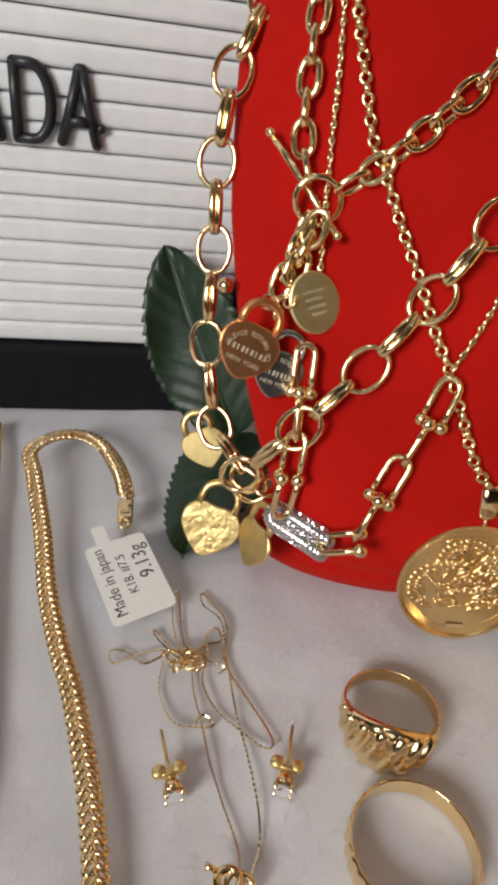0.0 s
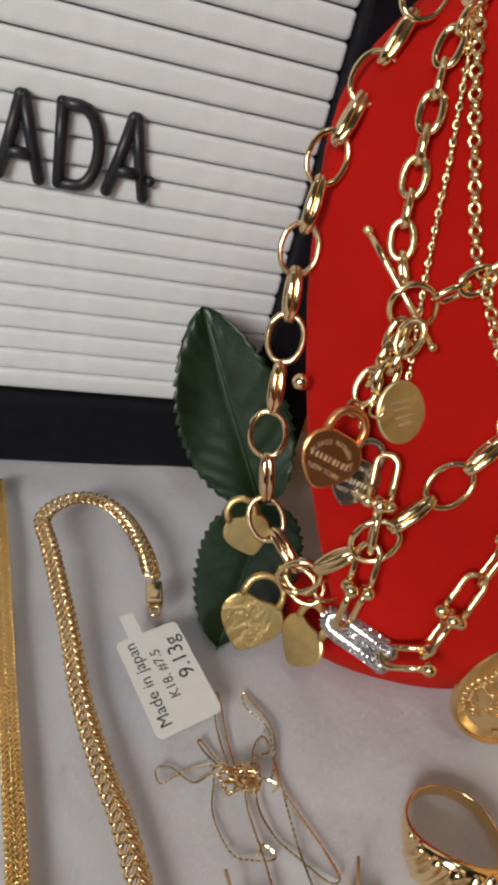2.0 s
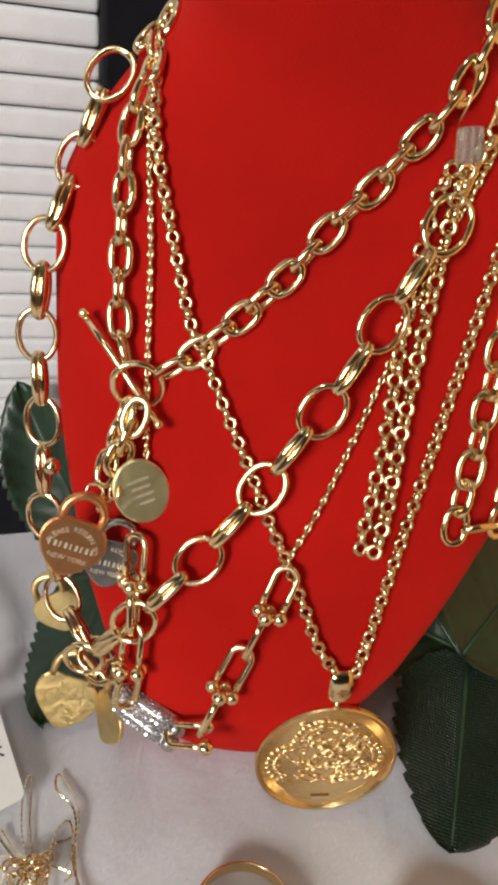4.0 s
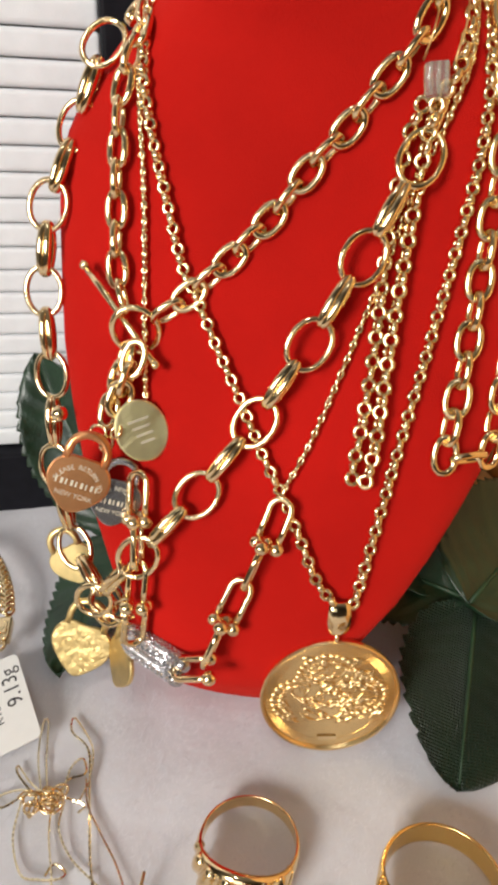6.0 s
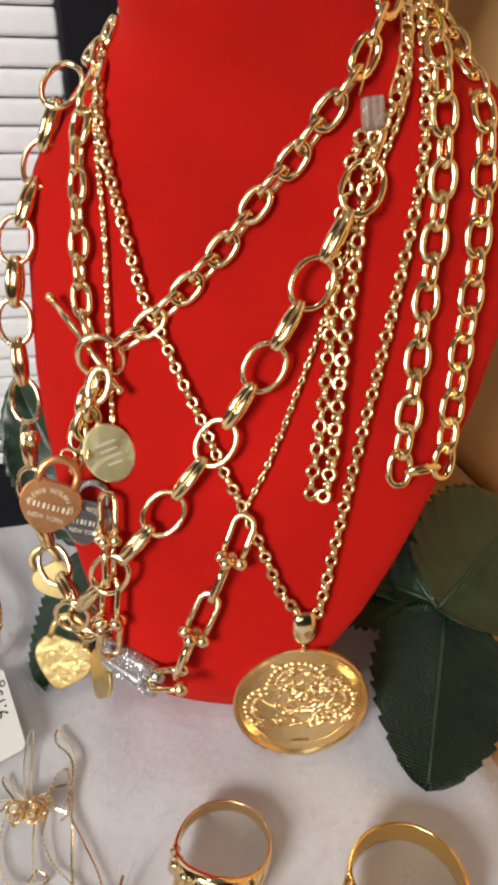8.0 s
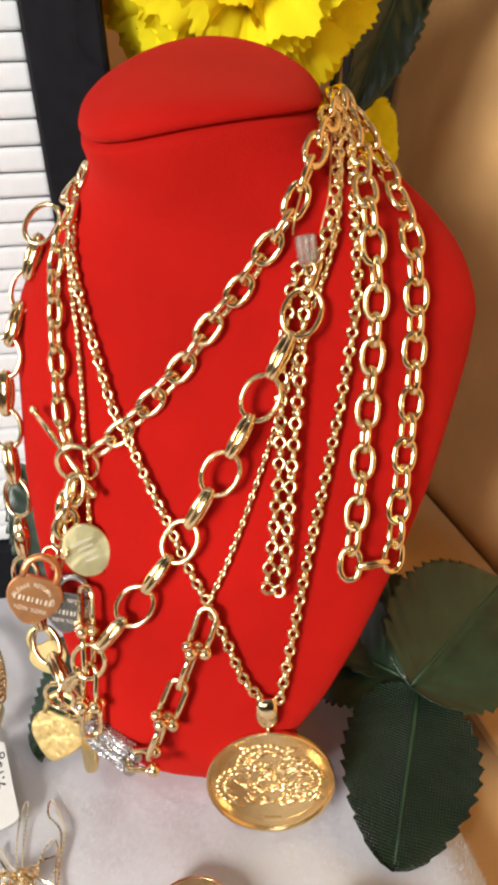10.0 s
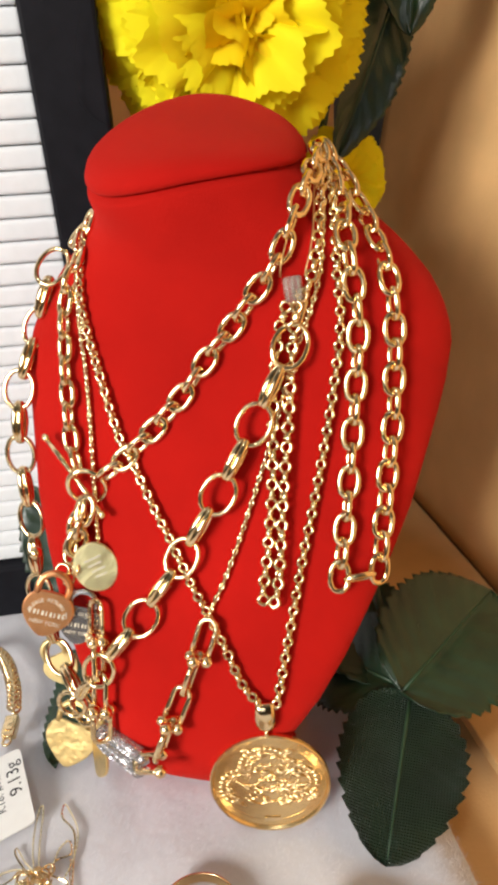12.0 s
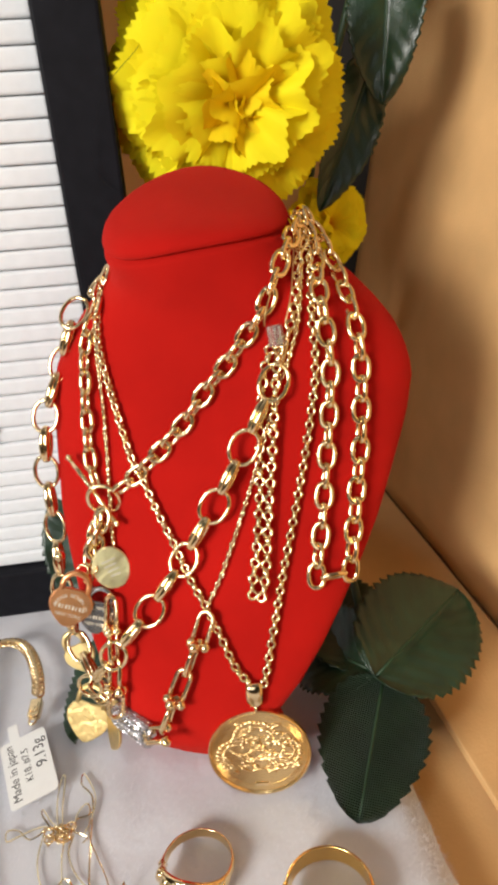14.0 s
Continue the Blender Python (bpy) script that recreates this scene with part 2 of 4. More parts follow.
# ---- carton ----
def panel_bm(length, height):
    """A sheet of corrugated board on edge along -Y, bowed a little and dented, 4 mm thick."""
    bm = bmesh.new()
    ny, nz = 60, 48
    sides = []
    for off in (-0.002, 0.002):
        rows = []
        for j in range(nz + 1):
            z = height * j / nz
            row = []
            for i in range(ny + 1):
                y = -length * i / ny
                bow = 0.0016 * noise.noise((y * 9, z * 7, 1.0)) + 0.0005 * noise.noise((y * 40, z * 30, 5.0))
                score = -0.0012 * math.exp(-((z - 0.052 - 0.10 * (y + 0.2)) / 0.0022) ** 2)
                row.append(bm.verts.new((off + bow + score, y, z)))
            rows.append(row)
        grid_faces(bm, rows, False)
        sides.append(rows)
    a, b = sides
    for e0, e1 in ((a[0], b[0]), (a[-1], b[-1]), ([r[0] for r in a], [r[0] for r in b]), ([r[-1] for r in a], [r[-1] for r in b])):
        grid_faces(bm, [e0, e1], False)
    return bm


def carton():
    c = thing("cardboard_carton", "brown corrugated cardboard carton standing open round the display", "box", at=(0.1, 0.2, -0.017))
    c0 = Matrix.Translation((-0.1, -0.2, 0.017))
    part("bottom_panel", box_bm(-0.32, 0.30, -0.20, 0.475, -0.0165, -0.0125), CARD, c, smooth=False, m=c0)
    base = c0 @ pose(0.1370, 0.3880, -0.0085, 0, 8, 16.4)
    part("side_panel", panel_bm(0.44, 0.42), CARD, c, smooth=True, m=base)
    flap = box_bm(-0.047, -0.003, -0.40, -0.02, -0.002, 0.002, 0.0006)
    part("side_flap", flap, CARD, c, smooth=False, m=c0 @ pose(0.1370, 0.3880, -0.0095, 0, 3, 16.4))
    part("back_panel", box_bm(-0.36, 0.132, 0.392, 0.396, -0.012, 0.40, 0.0006), CARD, c, smooth=False, m=c0)


carton()


# ---- letter board ----
def letter_board():
    b = thing("letter_board", "white grooved letter board in a flat black frame, standing upright", "letter board", at=(-0.011, 0.2190, -0.002))
    b.rotation_euler = Euler((0, radians(1.6), radians(10.0)))
    left, right, low, high, w = -0.200, 0.0395, 0.0250, 0.420, 0.0205
    part("backing", box_bm(left, right, 0.003, 0.007, low, high), GROOVE, b, smooth=False)
    pitch = 0.00680
    one = mesh_of("slat", box_bm(left, right, -0.0006, 0.003, 0.0002, pitch - 0.0002, 0.0016, 4), FELT, True)
    for i in range(int((high - low) / pitch)):
        part("slat", one, None, b, m=Matrix.Translation((0, 0, low + 0.0002 + i * pitch)))
    part("frame_rail", box_bm(left - w, right + w, -0.006, 0.010, 0.0010, low, 0.0012), BLACK, b, smooth=False)
    part("frame_rail", box_bm(left - w, right + w, -0.006, 0.010, high, high + w, 0.0012), BLACK, b, smooth=False)
    part("frame_stile", box_bm(right, right + w, -0.006, 0.010, low + 0.0002, high - 0.0002, 0.0012), BLACK, b, smooth=False)
    part("frame_stile", box_bm(left - w, left, -0.006, 0.010, low + 0.0002, high - 0.0002, 0.0012), BLACK, b, smooth=False)
    return b


board = letter_board()


# ---- bust ----
def jewellery_bust():
    bm = bmesh.new()
    n = 112
    levels = [0.0, 0.004, 0.008, 0.0105, 0.0118, 0.0125, 0.0131, 0.0137, 0.0143, 0.0150, 0.0157, 0.0165, 0.019, 0.022, 0.030, 0.040, 0.050, 0.060, 0.072, 0.085, 0.096, 0.106, 0.113, 0.118, 0.122, 0.126, 0.130, 0.1335, 0.137, 0.140, 0.143, 0.1455, 0.148, 0.150, 0.152, 0.154, 0.156, 0.159, 0.162]
    rings = []

    def ring(z, grow=0.0, drop=0.0):
        out = []
        mid, half = lerp_table(z, MID), lerp_table(z, HALF) + grow
        f = lerp_table(z, FRONT) - grow
        e = lerp_table(z, FRONT) + lerp_table(z, DEPTH)
        f0, wide = lerp_table(z, FRONT), half / (half - grow)
        back = lerp_table(z, [(0, 0.022), (0.04, 0.030), (0.1, 0.028), (0.13, 0.022), (0.155, 0.024), (0.2, 0.024)]) + grow
        tilt = lerp_table(z, [(0.130, 0.0), (0.160, 0.28), (0.2, 0.28)])
        skew = lerp_table(z, [(0.148, 0.0), (0.163, 0.13), (0.166, 0.11), (0.170, 0.0)])
        for k in range(n):
            a = 2 * math.pi * k / n
            c, s = math.cos(a), math.sin(a)
            x = math.copysign(abs(c) ** (2 / 2.2), c)
            y = math.copysign(abs(s) ** (2 / 2.2), s)
            if y > 0:
                x, y = math.copysign(abs(c) ** 1.15, c), s
            yy = e + (y * back if y > 0 else y * (e - f))
            zz = z + tilt * (yy - f0) * 0.98 - tilt * 0.018 * (x * wide) ** 2
            zz += skew * x * half * max(0.0, -y)
            yy -= SHEAR * x * half * max(0.0, min(1.0, (0.165 - z) / 0.02))
            out.append(bm.verts.new((mid + x * half, yy, zz - drop)))
        return out

    for z in levels:
        rings.append(ring(z, 0.0))
    for z, g in ((0.1634, -0.0003), (0.1639, -0.0017), (0.1643, -0.0018), (0.1647, -0.0005), (0.1656, 0.0001), (0.1669, -0.0004), (0.1679, -0.0014), (0.1686, -0.0030), (0.1690, -0.0055), (0.1692, -0.011), (0.1693, -0.019)):
        rings.append(ring(z, g))
    grid_faces(bm, rings)
    bm.faces.new(rings[0][::-1])
    bm.faces.new(rings[-1])
    ob = part("jewellery_bust", bm, VELVET)
    tagged(ob, "red velvet jewellery display bust leaning back on the cloth", "display bust")
    return ob


jewellery_bust()



# ---- chains on the bust ----
def out_of_bust(x, z):
    d = 0.0006
    fx = (bust_face(x + d, z) - bust_face(x - d, z)) / (2 * d)
    fz = (bust_face(x, z + d) - bust_face(x, z - d)) / (2 * d)
    return Vector((max(-1.5, min(1.5, fx)), -1.0, max(-1.5, min(1.5, fz)))).normalized()


def on_bust(pairs, lift):
    """Points on the bust's front from pairs of x, z, lifted off it."""
    out = []
    for x, z in pairs:
        out.append(Vector((x, bust_face(x, z), z)) + out_of_bust(x, z) * lift)
    return out


def link_mesh(name, length, width, wire, mat, sides=8, steps=26, square=2.3, rows=1, gap=0.0, flat=1.0):
    """An oval chain link in the XY plane, long along X; rows: lying side by side."""
    bm = bmesh.new()
    for r in range(rows):
        pts = []
        for k in range(steps):
            a = 2 * math.pi * k / steps
            c, s = math.cos(a), math.sin(a)
            pts.append(((length / 2 - wire) * math.copysign(abs(c) ** (2 / square), c), (width / 2 - wire) * math.copysign(abs(s) ** (2 / square), s), (r - (rows - 1) / 2) * gap * (0.35 + 0.65 * abs(s))))
        tube_bm(pts, wire, sides, True, bm)
    if flat != 1.0:
        bmesh.ops.scale(bm, vec=(1, 1, flat), verts=bm.verts[:])
    return mesh_of(name, bm, mat)


def lay_links(thing_ob, points, pitch, meshes, normal=None, turn=(0, 90), jitter=7.0, name="link", seed=1):
    """Links along a smooth curve, each one turned about the curve in turn."""
    rng = random.Random(seed)
    way = spline(points, pitch / 4)
    count = 0
    for i in range(2, len(way) - 2, 4):
        p, t = way[i], way[i + 2] - way[i - 2]
        nrm = normal or out_of_bust(p.x, min(max(p.z, 0.002), 0.15))
        m = axes(p, t, nrm) @ Matrix.Rotation(radians(turn[count % len(turn)] + rng.uniform(-jitter, jitter)), 4, "X")
        part(name, meshes[count % len(meshes)], None, thing_ob, m=m)
        count += 1


OVAL = link_mesh("oval_link", 0.0092, 0.0062, 0.00080, GOLD, 10)
OVAL_SLIM = link_mesh("oval_link", 0.0089, 0.0054, 0.00078, GOLD, 10)
ROUND = link_mesh("round_link", 0.0122, 0.0096, 0.00068, GOLD, steps=32, square=2.1)
TWIN = link_mesh("twin_link", 0.0127, 0.0050, 0.00095, GOLD, rows=2, gap=0.00155, square=1.75)
ROLO = link_mesh("rolo_link", 0.0032, 0.0031, 0.00051, GOLD, sides=6, steps=14, square=2.0, flat=1.55)
ROLO_WIDE = link_mesh("rolo_link", 0.0037, 0.0036, 0.00056, GOLD, sides=6, steps=16, square=2.0, flat=1.35)
CABLE = link_mesh("cable_link", 0.0023, 0.0018, 0.00040, GOLD, sides=5, steps=10, flat=1.3)
NECK_KNOT = Vector((0.1115, 0.2040, 0.1682))
NECK_LEFT = Vector((0.0500, 0.2020, 0.1555))
FREE = Vector((-0.12, -0.86, 0.48))


def u_link_bm(length, gap, wire, ball):
    """A horseshoe bar with a ball on each end, its bend at the origin, open along +X."""
    pts = [(length, gap / 2, 0), (length * 0.6, gap / 2, 0), (gap / 2, gap / 2, 0)]
    pts += [(gap / 2 - gap / 2 * math.sin(math.pi * k / 10), gap / 2 * math.cos(math.pi * k / 10), 0) for k in range(1, 10)]
    pts += [(gap / 2, -gap / 2, 0), (length * 0.6, -gap / 2, 0), (length, -gap / 2, 0)]
    bm = tube_bm(pts, wire, 10)
    for s in (1, -1):
        ball_bm((length, s * gap / 2, 0), ball, bm)
    return bm


def outline_rings(bm, outline, levels):
    """A plate from an outline: levels of (z, inset share)."""
    rings = []
    for z, s in levels:
        rings.append([bm.verts.new((x * s, y * s, z)) for x, y in outline])
    grid_faces(bm, rings)
    bm.faces.new(rings[0][::-1])
    bm.faces.new(rings[-1])
    return bm


def heart_outline(size, n=56, round_=0.58):
    out = []
    for k in range(n):
        t = 2 * math.pi * k / n
        hx, hy = 16 * math.sin(t) ** 3 / 16, (13 * math.cos(t) - 5 * math.cos(2 * t) - 2 * math.cos(3 * t) - math.cos(4 * t) + 2.5) / 15
        cx, cy = math.sin(t), math.cos(t)
        out.append(((hx * (1 - round_) + cx * round_) * size / 2, (hy * (1 - round_) + cy * round_) * size / 2))
    return out


def words(text, size, mat, parent, m, depth=0.00006, name="lettering"):
    cu = bpy.data.curves.new(name, "FONT")
    cu.body, cu.size, cu.extrude, cu.align_x, cu.align_y = text, size, depth, "CENTER", "CENTER"
    ob = bpy.data.objects.new(name, cu)
    me = bpy.data.meshes.new_from_object(ob)
    bpy.data.objects.remove(ob)
    me.materials.clear()
    shade(me, mat, False)
    return part(name, me, None, parent, m=m)


def facing(centre, normal, roll):
    """A pose with Z along normal and X level, then turned about Z."""
    z = Vector(normal).normalized()
    x = Vector((0, 0, 1)).cross(z).normalized()
    return axes(centre, x, z) @ Matrix.Rotation(radians(roll), 4, "Z")


def heart_charm(parent, centre, normal, roll, size, mat, mark=None, written=0, label="", round_=0.58, loop=True, slim=1.0):
    bm = bmesh.new()
    th = 0.00055
    outline_rings(bm, [(x * slim, y) for x, y in heart_outline(size, round_=round_)], [(-th, 0.95), (-th * 0.6, 1.0), (th * 0.6, 1.0), (th, 0.95)])
    body = part("heart_charm", bm, mat, parent, label, False, m=facing(centre, normal, roll))
    if loop:
        w = size * 0.30
        pts = [(-w, size * 0.36, 0)] + [(-w * math.cos(math.pi * k / 10), size * 0.52 + w * 0.95 * math.sin(math.pi * k / 10), 0) for k in range(11)] + [(w, size * 0.36, 0)]
        part("loop", tube_bm(pts, 0.00095, 8), mat, body)
    if written == 2:
        for k in range(4):
            part("engraved_bar", box_bm(-size * 0.17 + 0.0004 * k, size * 0.17 - 0.0003 * (k % 2), size * (0.16 - 0.12 * k), size * (0.20 - 0.12 * k), th, th + 0.00006), mark, body, smooth=False)
    if written == 3:
        rng = random.Random(9)
        for k in range(4):
            for q in range(5):
                x = size * (-0.26 + 0.12 * q)
                bar = box_bm(x, x + size * rng.uniform(0.05, 0.10), -size * 0.025, size * 0.025, th - 0.00005, th + 0.00012, 0.00004, 1)
                part("engraved_bar", bar, mark, body, smooth=False, m=Matrix.Rotation(radians(-32), 4, "Z") @ Matrix.Translation((0, size * (0.16 - 0.13 * k), 0)))
    if written == 1:
        z = th + 0.00002
        top = "PLEASE RETURN TO"
        for k, ch in enumerate(top):
            if ch == " ":
                continue
            a = radians(74 - 148 * k / (len(top) - 1))
            r = size * 0.36
            words(ch, size * 0.112, mark, body, Matrix.Translation((-r * math.sin(a), r * math.cos(a) - size * 0.10, z)) @ Matrix.Rotation(a, 4, "Z"))
        for k in range(9):
            x = size * (-0.36 + 0.08 * k)
            part("mark_bar", box_bm(x + size * 0.012, x + size * (0.040 + 0.016 * (k % 2)), -size * 0.065, size * 0.030, z - 0.00002, z + 0.00005), mark, body, smooth=False)
        words("NEW YORK", size * 0.115, mark, body, Matrix.Translation((0, -size * 0.21, z)))
    return body


ENGRAVE = material("engraving", (0.90, 0.80, 0.62), 0.5, 1.0)


def rippled(m, scale, strength):
    """Slanting shallow ripples over a metal."""
    n, l = m.node_tree.nodes, m.node_tree.links
    co, mp, w, bp = n.new("ShaderNodeTexCoord"), n.new("ShaderNodeMapping"), n.new("ShaderNodeTexWave"), n.new("ShaderNodeBump")
    mp.inputs["Rotation"].default_value = (0, 0, radians(62))
    w.inputs["Scale"].default_value, w.inputs["Distortion"].default_value, w.inputs["Detail"].default_value, w.inputs["Detail Scale"].default_value = scale, 9.0, 5.0, 2.2
    bp.inputs["Strength"].default_value, bp.inputs["Distance"].default_value = strength, 0.0006
    l.new(co.outputs["Object"], mp.inputs["Vector"])
    l.new(mp.outputs["Vector"], w.inputs["Vector"])
    l.new(w.outputs["Fac"], bp.inputs["Height"])
    l.new(bp.outputs["Normal"], n["Principled BSDF"].inputs["Normal"])
    return m


HEART_GOLD = material("crumpled_gold", (0.76, 0.57, 0.25), 0.34, 1.0, 0.10, 300, 0.7, 330)


def link_by_link(nk, centres, normal, seed):
    """Round links at the given centres, a doubled link between each two of them."""
    rng = random.Random(seed)
    for i, p in enumerate(centres):
        before, after = centres[max(i - 1, 0)], centres[min(i + 1, len(centres) - 1)]
        nrm = normal or out_of_bust(p.x, min(max(p.z, 0.02), 0.15))
        part("link", ROUND, None, nk, m=axes(p, after - before, nrm) @ Matrix.Rotation(radians(rng.uniform(-8, 12)), 4, "X"))
        if after is not p:
            part("link", TWIN, None, nk, m=axes((p + after) / 2, after - p, nrm) @ Matrix.Rotation(radians(84 + rng.uniform(-8, 8)), 4, "X"))


CHARM_GOLD = rippled(material("bright_gold", (0.98, 0.84, 0.45), 0.38, 1.0, 0.08, 300), 45, 0.12)


def big_link_necklace():
    nk = thing("round_link_necklace", "gold necklace of large round links with heart charms", "necklace")
    left = [Vector(p) for p in ((0.0545, 0.2130, 0.1570), (0.0380, 0.1958, 0.1432), (0.0315, 0.1914, 0.1278), (0.0250, 0.1838, 0.1126), (0.0230, 0.1778, 0.0948), (0.0238, 0.1714, 0.0766), (0.0240, 0.1632, 0.0557), (0.0277, 0.1560, 0.0358), (0.0375, 0.1430, 0.0296))]
    link_by_link(nk, left, FREE, 3)
    right = [Vector(p) for p in ((0.0350, 0.1410, 0.0330), (0.0468, 0.1376, 0.0503), (0.0595, 0.1423, 0.0641), (0.0714, 0.1480, 0.0790), (0.0819, 0.1531, 0.0946), (0.0918, 0.1596, 0.1105), (0.1016, 0.1660, 0.1278), (0.1085, 0.1780, 0.1440), (0.1112, 0.1950, 0.1590))]
    link_by_link(nk, right, None, 5)
    # the ring on which the charms hang
    part("charm_ring", link_mesh("charm_ring", 0.0085, 0.0060, 0.0006, GOLD), None, nk, m=facing((0.0365, 0.1430, 0.0300), (-0.2, -0.6, 0.7), -20))
    part("charm_ring", link_mesh("charm_ring", 0.0080, 0.0055, 0.0006, GOLD), None, nk, m=facing((0.0425, 0.1400, 0.0310), (0.1, -0.5, 0.8), 10))
    part("clasp_ball", ball_bm((0.0274, 0.1610, 0.0722), 0.0019), GOLD, nk)
    heart_charm(nk, (0.0286, 0.1447, 0.0110), (-0.12, -0.88, 0.44), -12, 0.0162, HEART_GOLD, HEART_GOLD, 3, "satin gold heart charm with crumpled engraving")
    heart_charm(nk, (0.0402, 0.1378, 0.0138), (-0.82, -0.45, 0.30), 5, 0.0136, GOLD_BRUSHED, label="satin gold heart charm turned edge on")
    heart_charm(nk, (0.0253, 0.1601, 0.0262), (-0.05, -0.90, 0.40), 25, 0.0120, GOLD_BRUSHED, label="satin gold heart charm hanging behind the chain")
    return nk


def toggle_necklace():
    nk = thing("toggle_necklace", "gold oval-link necklace with toggle clasp and three heart charms", "necklace")
    left = [NECK_LEFT, Vector((0.0475, 0.1985, 0.1500))] + on_bust([(0.0471, 0.1427), (0.0438, 0.1352), (0.0425, 0.1228), (0.0421, 0.1126), (0.0422, 0.1024), (0.0437, 0.0964), (0.0454, 0.0905)], 0.0018)
    lay_links(nk, left, 0.0061, [OVAL, OVAL_SLIM], None, (8, 80), 7, "link", 8)
    right = on_bust([(0.0509, 0.0945), (0.0538, 0.0964), (0.0587, 0.1003), (0.0663, 0.1071), (0.0753, 0.1165), (0.0820, 0.1251), (0.0871, 0.1306), (0.0941, 0.1397), (0.0997, 0.1478)], 0.0018) + [Vector((0.1052, 0.1770, 0.1590)), Vector((0.1098, 0.1905, 0.1655)), NECK_KNOT]
    lay_links(nk, right, 0.0056, [OVAL_SLIM, OVAL], None, (66, 14), 9, "link", 9)
    c = on_bust([(0.0465, 0.0916)], 0.0022)[0]
    part("toggle_ring", link_mesh("toggle_ring", 0.0118, 0.0112, 0.00075, GOLD, steps=36, square=2.0), None, nk, m=axes(c, (0.6, 0, -0.8), out_of_bust(c.x, c.z)))
    a, b = on_bust([(0.0362, 0.1019)], 0.004)[0], on_bust([(0.0513, 0.0859)], 0.0035)[0]
    bar = tube_bm([a, a.lerp(b, 0.3), a.lerp(b, 0.6), b], 0.00075, 10)
    ball_bm(a, 0.0011, bar)
    ball_bm(b, 0.0011, bar)
    part("toggle_bar", bar, GOLD, nk)
    tail = on_bust([(0.0450, 0.0878), (0.0430, 0.0816), (0.0410, 0.0759), (0.0405, 0.0720)], 0.0026)
    lay_links(nk, tail, 0.0040, [OVAL_SLIM, OVAL], None, (30, 100, 60), 25, "link", 12)
    tail2 = on_bust([(0.0475, 0.0882), (0.0455, 0.0826), (0.0435, 0.0769), (0.0430, 0.0726)], 0.0040)
    lay_links(nk, tail2, 0.0045, [OVAL, OVAL_SLIM], None, (10, 80, 130), 25, "link", 13)
    for k, (x, z, r) in enumerate(((0.0396, 0.0711, 20), (0.0415, 0.0695, 75), (0.0435, 0.0723, -30))):
        p = on_bust([(x, z)], 0.0045)[0]
        part("jump_ring", link_mesh("jump_ring", 0.0042, 0.0040, 0.0004, GOLD, steps=18, sides=6), None, nk, m=facing(p, (-0.3, -0.7, 0.6), 0) @ Matrix.Rotation(radians(r), 4, "Y"))
    heart_charm(nk, (0.0338, 0.1452, 0.0646), (0.16, -0.92, 0.36), -24, 0.0136, ROSE, ENGRAVE, 1, "rose gold heart charm with engraved lettering", 0.70)
    heart_charm(nk, (0.0411, 0.1462, 0.0589), (0.12, -0.93, 0.34), -18, 0.0118, DARK_SILVER, ENGRAVE, 1, "dark silver heart charm with engraved lettering", 0.70)
    heart_charm(nk, (0.0473, 0.1516, 0.0742), (0.22, -0.88, 0.42), 14, 0.0136, CHARM_GOLD, ENGRAVE, 2, "polished gold oval charm with engraved lettering", 1.0, False, 0.84)
    return nk


COIN_GOLD = material("coin_gold", (0.87, 0.64, 0.32), 0.27, 1.0, 0.08, 90, 0.10, 2200)


